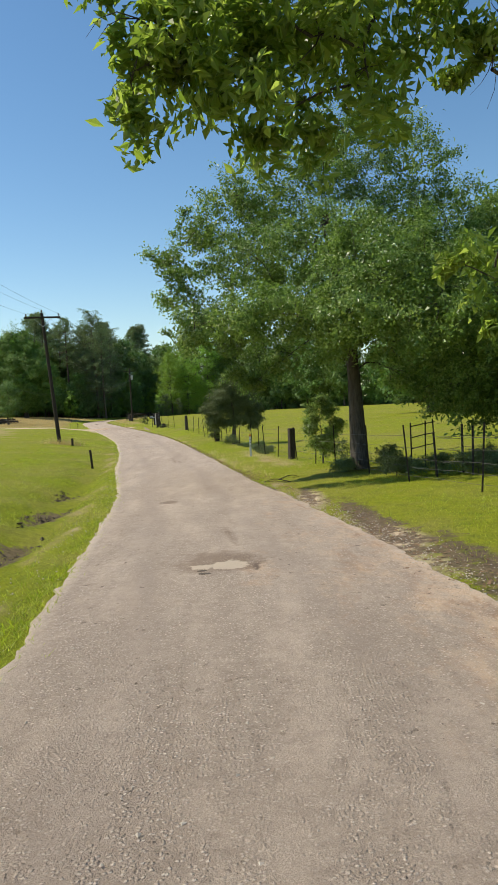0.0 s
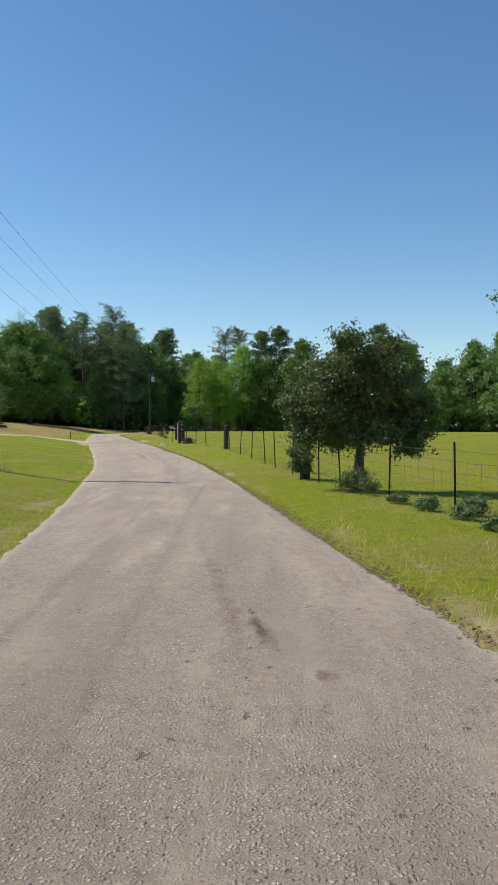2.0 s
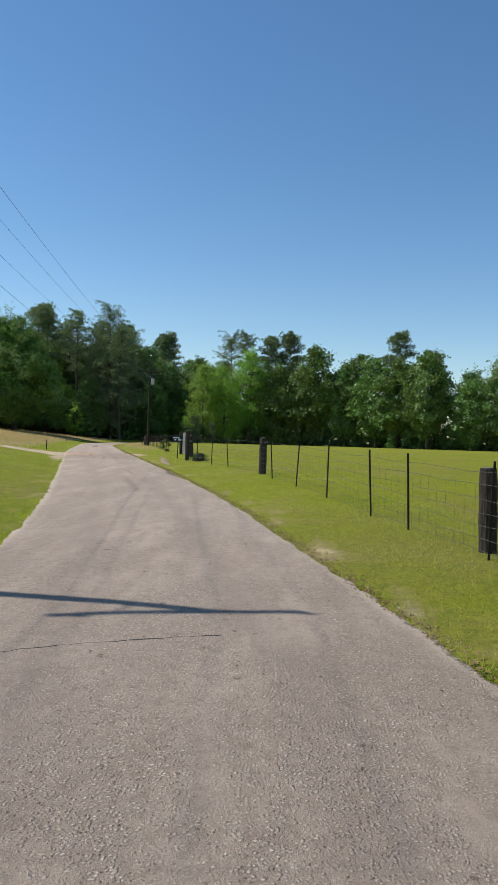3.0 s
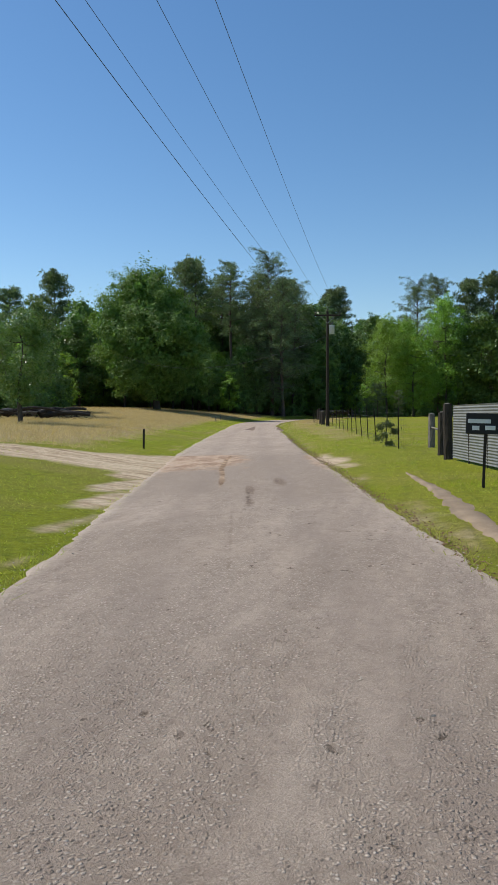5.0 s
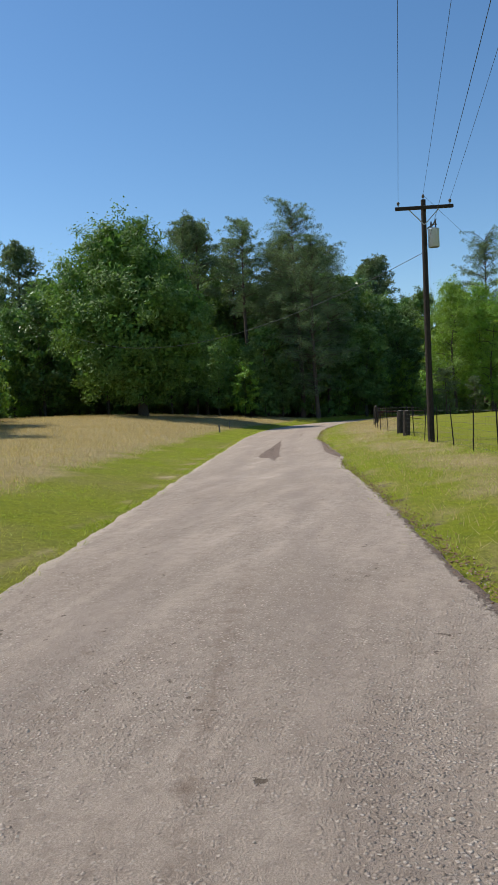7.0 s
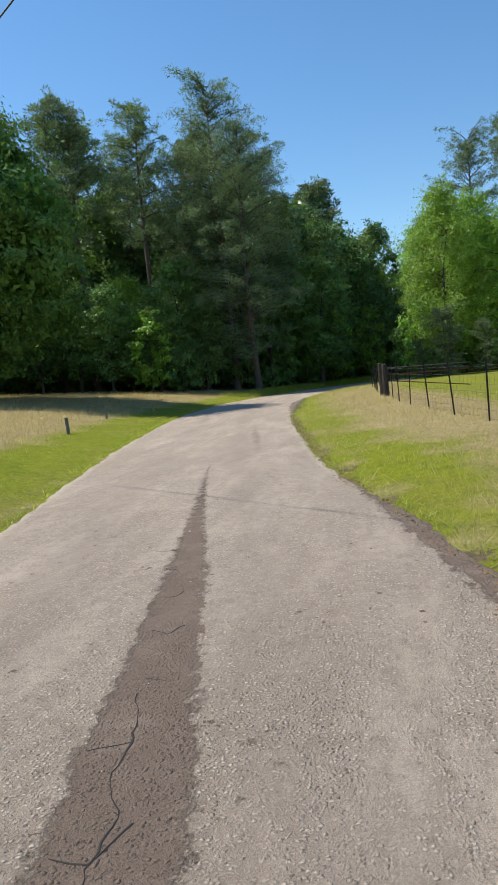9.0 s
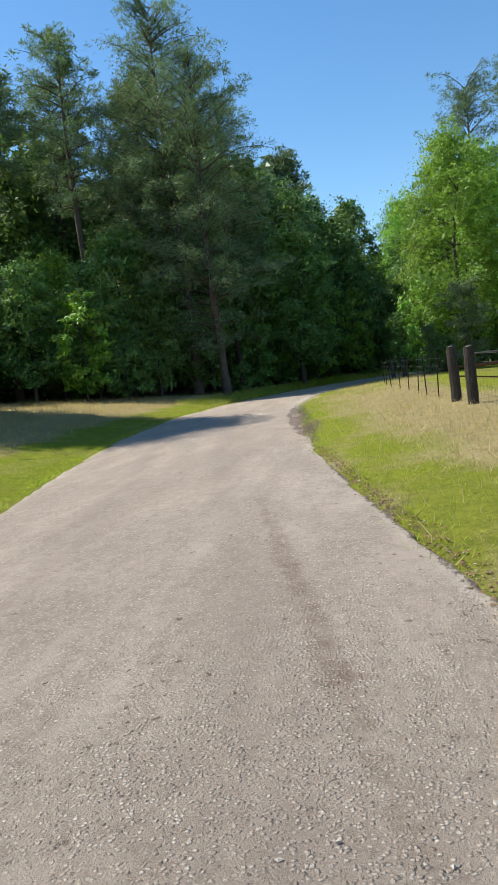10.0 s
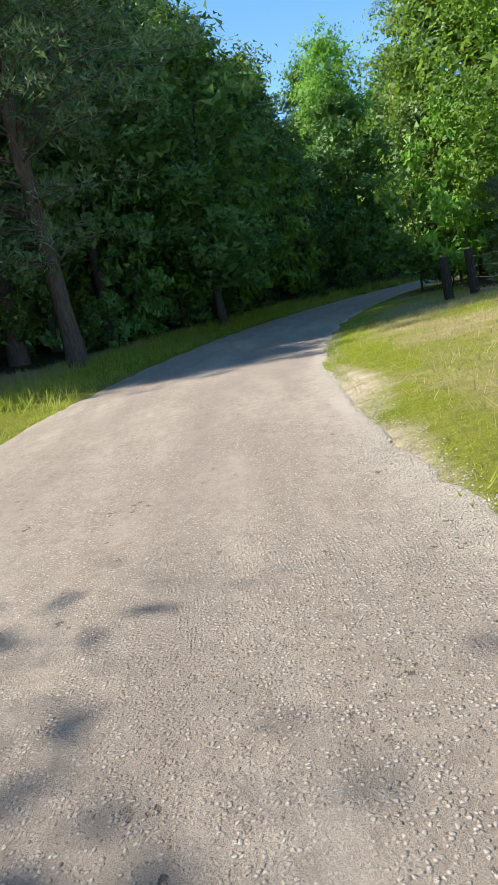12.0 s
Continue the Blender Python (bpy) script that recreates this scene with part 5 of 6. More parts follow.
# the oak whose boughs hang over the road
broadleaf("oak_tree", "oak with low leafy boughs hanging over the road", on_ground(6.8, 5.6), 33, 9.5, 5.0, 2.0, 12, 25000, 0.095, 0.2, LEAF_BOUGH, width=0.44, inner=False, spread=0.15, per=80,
          blobs=[(-7.35, -1.08, 3.78, 0.36, 0.32), (-7.38, -1.1, 3.42, 0.3, 0.28), (-7.38, -1.08, 3.5, 0.24, 0.26), (-7.05, -1.1, 3.6, 0.34, 0.3), (-6.8, -1.09, 3.75, 0.45, 0.35), (-6.7, -1.1, 3.4, 0.36, 0.3), (-6.45, -1.0, 3.28, 0.3, 0.26), (-6.3, -1.0, 3.7, 0.5, 0.36), (-5.95, -0.9, 3.45, 0.4, 0.3), (-5.9, -0.9, 3.85, 0.5, 0.36), (-5.3, -0.9, 3.95, 0.32, 0.28), (-5.2, -0.9, 3.5, 0.28, 0.26), (-5.12, -0.9, 3.7, 0.26, 0.26), (-6.6, -0.8, 4.3, 0.8, 0.4), (-5.3, -0.9, 4.6, 0.6, 0.4),
                 (-5.2, -0.05, 2.48, 0.22, 0.2), (-4.9, -0.04, 2.55, 0.3, 0.22), (-4.85, -0.06, 2.15, 0.28, 0.25), (-2.4, 0.4, 5.0, 1.0, 0.8), (0, 0, 7.5, 1.1, 1.0), (-2.0, -1.5, 6.8, 1.0, 0.8)])
broadleaf("oak_tree", "dark shaded oak with drooping boughs over the fence", on_ground(9.0, 23.2), 35, 8.2, 4.6, 0.9, 24, 32000, 0.16, 0.24, LEAF_DEEP, spread=0.17)
broadleaf("small_tree", "low rounded tree with grey-green leaves at the fence", on_ground(-0.9, 45.6), 37, 4.0, 2.2, 0.6, 17, 36000, 0.08, 0.13, LEAF_DULL, shell=0.25, spread=0.16, per=30,
          blobs=[(-1.0, 0, 2.0, 0.8, 0.6), (-1.3, 0, 1.4, 0.5, 0.45), (-0.5, 0.2, 2.9, 0.85, 0.65), (0.4, -0.2, 3.2, 0.75, 0.55), (1.0, 0, 2.6, 0.8, 0.6), (1.2, 0.3, 1.8, 0.6, 0.45), (0.2, 0.3, 2.2, 0.9, 0.7), (-0.3, -0.3, 3.65, 0.45, 0.4), (0.8, 0.2, 3.6, 0.42, 0.35), (1.6, 0.1, 2.1, 0.42, 0.35), (-1.65, 0.1, 2.1, 0.4, 0.35), (-0.7, 0.0, 1.35, 0.5, 0.35), (0.7, 0.0, 1.4, 0.5, 0.35), (1.25, 0.0, 1.15, 0.5, 0.35), (0.3, -0.2, 1.5, 0.6, 0.4), (-0.9, -0.2, 2.6, 0.7, 0.5), (1.5, 0.0, 1.5, 0.4, 0.3), (-0.2, 0.0, 1.3, 0.5, 0.3)])
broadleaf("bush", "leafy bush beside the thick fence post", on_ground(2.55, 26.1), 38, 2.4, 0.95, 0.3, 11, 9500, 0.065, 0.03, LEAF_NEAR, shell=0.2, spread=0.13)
broadleaf("bush", "vine-covered bush at the fence by the small tree", on_ground(-2.2, 48.9), 39, 1.3, 0.45, 0.2, 7, 5000, 0.07, 0.04, LEAF_DULL, shell=0.2, spread=0.14)
broadleaf("pasture_tree", "round green tree standing in the pasture", on_ground(18.8, 77.0), 40, 18.5, 7.2, 2.0, 34, 42000, 0.29, 0.4, LEAF_OAK, light=True, shell=0.3, per=36)
broadleaf("lone_tree", "small leafy tree at the edge of the meadow", on_ground(-34.6, 108.5), 41, 6.4, 2.5, 1.3, 12, 18000, 0.13, 0.14, LEAF_OAK, light=True)
weeds = [(*fence_at(33.6 + 1.35 * i), 0.12 + 0.06 * (i % 3), 0.26) for i in range(7)]
for i, (x, y, h, r) in enumerate((*weeds, (0.6, 40.6, 0.3, 0.35), (0.9, 35.6, 0.3, 0.4), (3.9, 20.2, 0.45, 0.6), (3.7, 19.0, 0.5, 0.55), (4.5, 18.2, 0.5, 0.6), (5.3, 17.4, 0.55, 0.7), (2.6, 21.2, 0.4, 0.5), (3.4, 23.6, 0.9, 0.8), (-9.1, 79.2, 0.35, 0.4), (-13.1, 96.0, 0.9, 0.45), (-1.0, 44.6, 0.6, 0.7), (6.4, 16.6, 0.6, 0.8), (6.0, 19.0, 0.45, 0.7), (4.0, 21.6, 0.6, 0.6))):
    broadleaf("weed_clump", "tall dark weeds along the fence", on_ground(x, y), 60 + i, h, r, 0.05, 6, 2600, 0.05, 0.01, LEAF_DULL, shell=0.1, spread=0.14, inner=False)


def stump(x, y):
    s = thing("tree_stump", "small dark broken stump in a tangle of dead twigs", "stump", on_ground(x, y))
    v, f = tube_arrays(np.array([[0, 0, -0.2], [0, 0, 0.06], [0.03, 0, 0.25], [0.05, 0.02, 0.4], [0.05, 0.02, 0.36], [0.04, 0, 0.2]]), [0.26, 0.2, 0.15, 0.13, 0.07, 0.05], 11, 3, 0.25)
    arrays("bole", v, f, POST_WOOD, s)
    rs = np.random.RandomState(12)
    pieces = []
    for i in range(90):
        p = np.array([rs.normal() * 0.28 - 0.1, rs.normal() * 0.25, 0.0])
        pieces.append(tube_arrays(limb_path(p, p + rs.normal(size=3) * [0.14, 0.14, 0.08] + [0, 0, rs.uniform(0.05, 0.3)], rs, 0.15, 4), np.linspace(0.009, 0.003, 4), 4, i))
    v, f = joined(pieces)
    tagged(arrays("twig_tangle", v, f, POST_WOOD, s), kind="stuff")


stump(-8.9, 79.0)


def fallen_branch(x, y, turn):
    g = thing("fallen_branch", "dead brown branch lying at the road edge", "branch", on_ground(x, y, 0.03), turn=turn)
    rs = np.random.RandomState(14)
    v, f = tube_arrays(limb_path((-0.4, 0, 0), (0.4, 0.06, 0.0), rs, 0.05, 8), np.linspace(0.016, 0.006, 8), 6, 2, 0.1)
    arrays("stem", v, f, POST_WOOD, g)
    for i in range(6):
        a = np.array([-0.25 + 0.1 * i, 0.01, 0.01])
        d = np.array([0.15, rs.uniform(-0.15, 0.15), rs.uniform(0.0, 0.04)])
        v, f = tube_arrays(limb_path(a, a + d, rs, 0.1, 4), np.linspace(0.006, 0.002, 4), 5, i)
        arrays("twig", v, f, POST_WOOD, g)


fallen_branch(0.75, 20.7, 150)
fallen_branch(1.1, 21.25, 35)

# big oak at the corner of the meadow
broadleaf("oak_tree", "large spreading oak at the corner of the meadow", on_ground(-49.9, 169.8), 43, 19.5, 8.5, 2.0, 66, 105000, 0.32, 0.5, LEAF_BROAD, shell=0.62, light=True, lean=(-1.6, 0.0), per=150, spread=0.34,
          blobs=crown_blobs(np.random.RandomState(43), 66, 19.5, 2.0, 8.5, (-1.6, 0.0)) + [(4.6, 0.2, 12.4, 2.0, 1.6), (4.2, -1.4, 11.2, 2.0, 1.6), (4.6, 1.4, 10.6, 2.0, 1.6)])

# loblolly pines at the bend
PINE_L = "tall dark pine at the edge of the wood"
tall_pine = pine("pine_tree", PINE_L, on_ground(-39.0, 195.6), 51, 26.6, 7.0, 5.8, 40, 46, "woodland pines", 0.27, None, 10, 0.15, 0.1)
slim_pine = pine("pine_tree", "tall slim pine with a high crown", on_ground(-45.7, 195.0), 52, 25.5, 13.0, 4.2, 20, 34, "woodland pines", 0.32, None, 8, 0.2, 0.12)
far_pine = pine("pine_tree", "tall slim pine in the far treeline", on_ground(-2.0, 212.0), 55, 25.0, 10.0, 4.7, 20, 26, "woodland pines", 0.5, None, 9, 0.34, 0.17)
edge_pine = pine("pine_tree", PINE_L, on_ground(-36.4, 193.2), 53, 22.8, 2.6, 6.0, 46, 46, "woodland pines", 0.26, None, 10, 0.15, 0.1)
young_pine = pine("pine_tree", "young bushy pine at the edge of the wood", on_ground(-20.4, 190.2), 54, 5.2, 0.4, 1.7, 14, 18, "woodland pines", 0.2, None, 5, 0.3, 0.13)

# broad-leaved woodland trees: five kinds, repeated with other sizes and turns
HARD = "leafy green hardwood at the edge of the wood"
kinds = [
    broadleaf("woodland_tree", HARD, on_ground(-19.6, 196.5), 71, 17.0, 4.3, 2.0, 26, 21000, 0.215, 0.2, LEAF_FRESH, light=True, group="woodland trees", per=50, spread=0.3, shell=0.5),
    broadleaf("woodland_tree", HARD, on_ground(-55.0, 190.5), 72, 16.0, 4.8, 2.0, 26, 10500, 0.34, 0.22, LEAF_DEEP, light=True, group="woodland trees", per=45, spread=0.32, shell=0.55),
    broadleaf("woodland_tree", HARD, on_ground(-30.5, 222.0), 73, 19.0, 4.6, 3.0, 28, 10500, 0.34, 0.22, LEAF_OAK, light=True, group="woodland trees", per=45, spread=0.32, shell=0.55),
    broadleaf("woodland_tree", HARD, on_ground(-49.5, 136.0), 74, 11.5, 2.9, 1.2, 20, 7500, 0.3, 0.15, LEAF_DEEP, light=True, group="woodland trees", per=40, spread=0.3, shell=0.5),
]
thin = [
    broadleaf("woodland_tree", "green tree in the far treeline", on_ground(10.0, 199.0), 81, 18.0, 5.6, 2.0, 30, 5200, 0.52, 0.25, LEAF_DEEP, light=True, per=36, spread=0.4, shell=0.6, group="far woodland trees"),
    broadleaf("woodland_tree", "green tree in the far treeline", on_ground(24.0, 186.0), 82, 19.5, 6.0, 2.5, 32, 5400, 0.54, 0.25, LEAF_OAK, light=True, per=36, spread=0.4, shell=0.6, group="far woodland trees"),
    broadleaf("woodland_tree", "green tree in the far treeline", on_ground(-8.0, 202.0), 83, 16.0, 4.8, 1.5, 26, 4600, 0.5, 0.2, LEAF_OAK, light=True, per=36, spread=0.36, shell=0.6, group="far woodland trees"),
]
shrub = [
    broadleaf("undergrowth_bush", "leafy undergrowth at the foot of the wood", on_ground(-42.0, 188.5), 91, 3.4, 2.2, 0.2, 12, 800, 0.44, 0.05, LEAF_DEEP, light=True, group="undergrowth"),
    broadleaf("undergrowth_bush", "leafy undergrowth at the foot of the wood", on_ground(-21.5, 193.5), 92, 2.6, 1.8, 0.1, 10, 700, 0.38, 0.04, LEAF_OAK, light=True, group="undergrowth"),
]

sapling = [
    broadleaf("sapling", "fresh green sapling at the edge of the wood", on_ground(-44.0, 186.5), 93, 7.0, 2.3, 0.6, 14, 1700, 0.34, 0.06, LEAF_FRESH, light=True, group="saplings", shell=0.3),
    broadleaf("sapling", "fresh green sapling at the edge of the wood", on_ground(-23.6, 199.5), 94, 5.5, 1.9, 0.4, 12, 1500, 0.32, 0.05, LEAF_OAK, light=True, group="saplings", shell=0.3),
]


def again(ob, x, y, s, turn, sz=None):
    m = pose(*on_ground(x, y, -0.1), 0, 0, turn) @ Matrix.Diagonal((s, s, sz or s, 1))
    return copy_thing(ob, m)


def along(line, spacing, rng):
    """Places along a line of points, with their inward normal (to the left of the way)."""
    pts = np.array(line, float)
    run = np.concatenate([[0], np.cumsum(np.hypot(*np.diff(pts, axis=0).T))])
    s = 0.0
    while s < run[-1]:
        x, y = np.interp(s, run, pts[:, 0]), np.interp(s, run, pts[:, 1])
        i = min(np.searchsorted(run, s + 1e-6), len(pts) - 1)
        t = (pts[i] - pts[i - 1]) / (run[i] - run[i - 1])
        yield x, y, -t[1], t[0]
        s += spacing * rng.uniform(0.75, 1.25)


def free(x, y, room):
    return abs(float(lateral(x, y))) > room or not -20 < y < 245


rng = random.Random(77)
for x, y, s in ((-47.5, 187.0, 0.6), (-50.5, 187.5, 0.62), (-53.5, 186.5, 0.6), (-44.0, 189.0, 0.6), (-57.0, 185.5, 0.65), (-40.6, 191.5, 0.5)):
    again(kinds[1], x, y, s, rng.uniform(0, 360), s * 0.95)
# trees placed one by one, several moved or resized to fit the camera's view
for ob, x, y, s, sz in (
        (slim_pine, -42.0, 198.5, 0.95, 0.93), (slim_pine, -53.0, 191.0, 1.0, 1.0), (tall_pine, -41.0, 201.0, 0.86, 0.86), (tall_pine, -44.0, 202.5, 0.84, 0.9), (tall_pine, -36.6, 204.0, 0.8, 0.86), (slim_pine, -48.5, 200.0, 1.0, 0.96), (slim_pine, -51.0, 192.0, 0.95, 0.98), (kinds[1], -31.6, 204.0, 0.95, 0.82), (edge_pine, -42.6, 196.6, 0.7, 0.74),
        (kinds[2], -32.0, 217.5, 0.95, 1.0), (kinds[2], -25.8, 247.0, 1.2, 1.2), (kinds[0], -19.6, 233.0, 1.1, 1.18), (kinds[0], -25.5, 236.0, 0.95, 0.9), (tall_pine, -15.6, 213.5, 0.9, 0.93), (slim_pine, -11.5, 210.0, 0.95, 0.97),
        (kinds[0], -15.2, 196.2, 0.95, 0.8), (kinds[0], -16.6, 203.0, 1.0, 1.02), (kinds[2], -18.8, 206.0, 0.9, 0.85), (young_pine, -17.6, 191.6, 0.8, 0.8), (young_pine, -22.6, 193.0, 0.6, 0.6), (kinds[2], -27.5, 230.0, 0.95, 0.85),
        (kinds[1], -43.0, 193.5, 0.85, 0.75), (kinds[1], -38.6, 200.5, 0.9, 0.85), (kinds[0], -47.5, 192.0, 0.75, 0.62), (kinds[1], -34.2, 208.0, 0.9, 0.85)):
    again(ob, x, y, s, rng.uniform(0, 360), sz)
# the left wood in three ranks
for depth, spacing, pool in ((1.5, 4.8, [3, 3, 2, 1, 3]), (8.5, 6.5, [4, 1, 5, 6, 2]), (17.0, 8.0, [4, 5, "s", "t", 4])):
    for x, y, nx, ny in along(FOREST[1:], spacing, rng):
        x, y = x + nx * (depth + rng.uniform(-1.6, 1.6)), y + ny * (depth + rng.uniform(-1.6, 1.6))
        if not free(x, y, 5.2) or (math.hypot(x + 50.5, y - 172.0) < 7.5) or (y > 182 and y < 206 and depth < 3):
            continue
        k = rng.choice(pool)
        low = y < 150
        ob = {"e": edge_pine, "s": far_pine, "t": far_pine, 4: thin[0], 5: thin[1], 6: thin[2]}.get(k) or kinds[k]
        if ob is far_pine and x > -32:
            ob = kinds[2]
        if low and k in ("s", "t", "e"):
            ob = kinds[3]
        s = rng.uniform(0.8, 1.1) * ((0.7 if ob is kinds[3] else 0.55) if low else 1.0)
        again(ob, x, y, s, rng.uniform(0, 360), s * rng.uniform(0.9, 1.1))
# the wood beyond the bend, and across the pasture
for depth, spacing in ((1.5, 6.5), (9.5, 8.0)):
    for x, y, nx, ny in along(FAR_WOOD, spacing, rng):
        if x < -14 and depth < 3:
            continue
        x, y = x + nx * (depth + rng.uniform(-2, 2)), y + ny * (depth + rng.uniform(-2, 2))
        if not free(x, y, 5.0):
            continue
        ob = rng.choice(thin + ([far_pine] if depth > 5 else []))
        ob = kinds[0] if x < -6 else ob
        s = rng.uniform(0.82, 1.12) * (0.84 if ob is far_pine else 1.0)
        again(ob, x, y, s, rng.uniform(0, 360), s * rng.uniform(0.9, 1.12))
for x, y, s in ((2, 252, 1.1), (14, 262, 1.2), (-10, 250, 1.1), (-18, 256, 1.15), (-34, 240, 1.1), (-42, 226, 1.1), (-30, 262, 1.2), (-6, 222, 1.0), (4, 226, 1.0), (14, 230, 1.1), (-14, 222, 0.9)):
    if free(x, y, 5.0):
        again(rng.choice(thin + [far_pine]), x, y, s, rng.uniform(0, 360))
for x, y, nx, ny in along(FOREST[4:], 3.4, rng):
    d = rng.uniform(-0.5, 3.0)
    x, y = x + nx * d, y + ny * d
    if free(x, y, 5.4) and math.hypot(x + 50.5, y - 172.0) > 6:
        s = rng.uniform(0.7, 1.25)
        again(rng.choice(sapling), x, y, s, rng.uniform(0, 360), s * rng.uniform(0.9, 1.3))
for x, y, s in ((-33.5, 205.5, 1.0), (-34.8, 200.2, 0.9), (-38.6, 195.5, 0.9), (-41.5, 192.6, 1.1), (-30.5, 209.5, 1.1), (-27.0, 214.5, 1.0), (-22.0, 220.5, 1.1), (-24.5, 224.0, 1.2), (-17.0, 225.5, 1.1), (-12.0, 229.0, 1.2), (-20.5, 201.5, 1.1), (-17.8, 205.0, 1.1), (-14.0, 209.0, 1.1), (-22.5, 198.0, 0.8), (-9.0, 212.5, 1.2)):
    again(rng.choice(sapling), x, y, s, rng.uniform(0, 360), s * rng.uniform(0.9, 1.3))
for x, y, s in ((-65.0, 176.0, 0.95), (-61.0, 184.0, 0.95), (-68.0, 183.0, 1.0), (-60.5, 192.0, 0.9), (-63.0, 198.0, 1.0), (-58.0, 197.5, 0.95), (-66.5, 193.0, 0.95), (-55.0, 201.0, 1.0)):
    again(rng.choice(thin), x, y, s, rng.uniform(0, 360))
for x, y, s in ((-58.6, 189.6, 1.2), (-61.5, 190.5, 1.3), (-56.0, 190.0, 1.1), (-60.0, 194.5, 1.3), (-63.5, 194.5, 1.3), (-53.0, 192.5, 1.1)):
    again(rng.choice(shrub), x, y, s, rng.uniform(0, 360))
for x, y, s in ((-50.0, 206.0, 1.1), (-44.0, 211.0, 1.15), (-57.0, 209.0, 1.15), (-40.0, 217.0, 1.15), (-64.0, 207.0, 1.15), (-37.0, 228.0, 1.2), (-52.0, 218.0, 1.2)):
    again(rng.choice(thin), x, y, s, rng.uniform(0, 360))
for x, y, s in ((-47.0, 205.0, 1.12), (-41.0, 209.0, 1.15), (-36.0, 213.0, 1.1), (-52.5, 203.0, 1.15), (-31.0, 232.0, 1.2), (-58.0, 203.0, 1.1)):
    again(rng.choice(thin), x, y, s, rng.uniform(0, 360))
for k, x, y, s in ((1, -50.0, 197.0, 0.85), (0, -54.0, 195.0, 0.75), (1, -46.5, 200.0, 0.9), (0, -42.0, 197.5, 0.7), (2, -39.5, 206.0, 0.9)):
    again(kinds[k], x, y, s, rng.uniform(0, 360), s * 0.95)
# undergrowth along both woods
for line, n in ((FOREST[2:], 3.0), (FAR_WOOD, 4.0)):
    for x, y, nx, ny in along(line, n, rng):
        d = rng.uniform(0.2, 4.5)
        x, y = x + nx * d, y + ny * d
        if free(x, y, 4.6) and math.hypot(x + 50.5, y - 172.0) > 3:
            s = rng.uniform(0.6, 1.25)
            again(rng.choice(shrub), x, y, s, rng.uniform(0, 360), s * rng.uniform(0.7, 1.2))
for y in np.arange(196, 236, 3.2):
    for side in (-1, 1):
        x, yy = beside(y, side * rng.uniform(5.0, 6.5))
        if side < 0 or y > 203:
            again(rng.choice(shrub), x, yy, rng.uniform(0.5, 0.9), rng.uniform(0, 360))


def deep_wood():
    """The dark mass of leaves within the woods, far behind their edge."""
    rs = np.random.RandomState(5)
    out = []
    for line, n, lo, hi, top in ((FOREST, 30000, 5, 26, 13.0), (FAR_WOOD, 26000, 4, 24, 14.0), (FOREST[2:], 20000, 3, 36, 6.0), (FOREST[2:9], 16000, 10, 50, 10.0), (FAR_WOOD, 16000, 2, 22, 5.0), ([(-74, 184), (-62, 195), (-48, 202)], 9000, -2, 14, 9.0)):
        pts = np.array(line, float)
        run = np.concatenate([[0], np.cumsum(np.hypot(*np.diff(pts, axis=0).T))])
        s = rs.uniform(0, run[-1], n)
        x, y = np.interp(s, run, pts[:, 0]), np.interp(s, run, pts[:, 1])
        i = np.clip(np.searchsorted(run, s), 1, len(pts) - 1)
        t = (pts[i] - pts[i - 1]) / np.diff(run)[i - 1][:, None]
        d = rs.uniform(lo, hi, n)
        x, y = x - t[:, 1] * d, y + t[:, 0] * d
        z = height(x, y) + top * rs.uniform(0, 1, n) ** 1.7 * np.where(y < 140, 0.48, 0.95)
        keep = (np.abs(lateral(x, y)) > 8) | (y > 240)
        out.append(np.stack([x, y, z], 1)[keep])
    p = np.concatenate(out)
    nor = rs.normal(size=p.shape)
    nor /= np.linalg.norm(nor, axis=1)[:, None]
    v, f = slivers(p, nor, np.interp(p[:, 2], [3, 9], [1.15, 0.45]), rs, 0.8)
    tagged(arrays("deep_wood", v, f, LEAF_DEEP), "dense dark foliage deep inside the wood", "woodland", kind="stuff")


deep_wood()


# ---- brush pile at the edge of the meadow ----
def brush_pile(x, y, turn):
    g = thing("brush_pile", "heap of dark logs and cut branches at the wood's edge", "brush pile", on_ground(x, y), turn=turn)
    rs = np.random.RandomState(6)
    for i in range(16):
        a = np.array([rs.uniform(-5.0, 4.0), rs.uniform(-0.9, 0.9), 0.16 + 0.13 * (i // 4) + rs.uniform(0, 0.1)])
        d = np.array([rs.uniform(1.5, 4.0), rs.uniform(-0.8, 0.8), rs.uniform(-0.1, 0.2)])
        v, f = tube_arrays(limb_path(a, a + d, rs, 0.04, 5), np.linspace(0.17, 0.1, 5) * rs.uniform(0.6, 1.2), 8, i, 0.1)
        arrays("log", v, f, POST_WOOD if i % 4 else GREY_WOOD, g)
    pieces = []
    for i in range(90):
        a = np.array([rs.uniform(-5, 5), rs.uniform(-1.1, 1.1), rs.uniform(0.05, 0.7)])
        d = rs.normal(size=3) * [1.0, 0.6, 0.35]
        pieces.append(tube_arrays(limb_path(a, a + d, rs, 0.1, 4), np.linspace(0.03, 0.008, 4), 4, i))
    v, f = joined(pieces)
    tagged(arrays("twigs", v, f, POST_WOOD, g), kind="stuff")


brush_pile(-41.5, 121.0, 58)


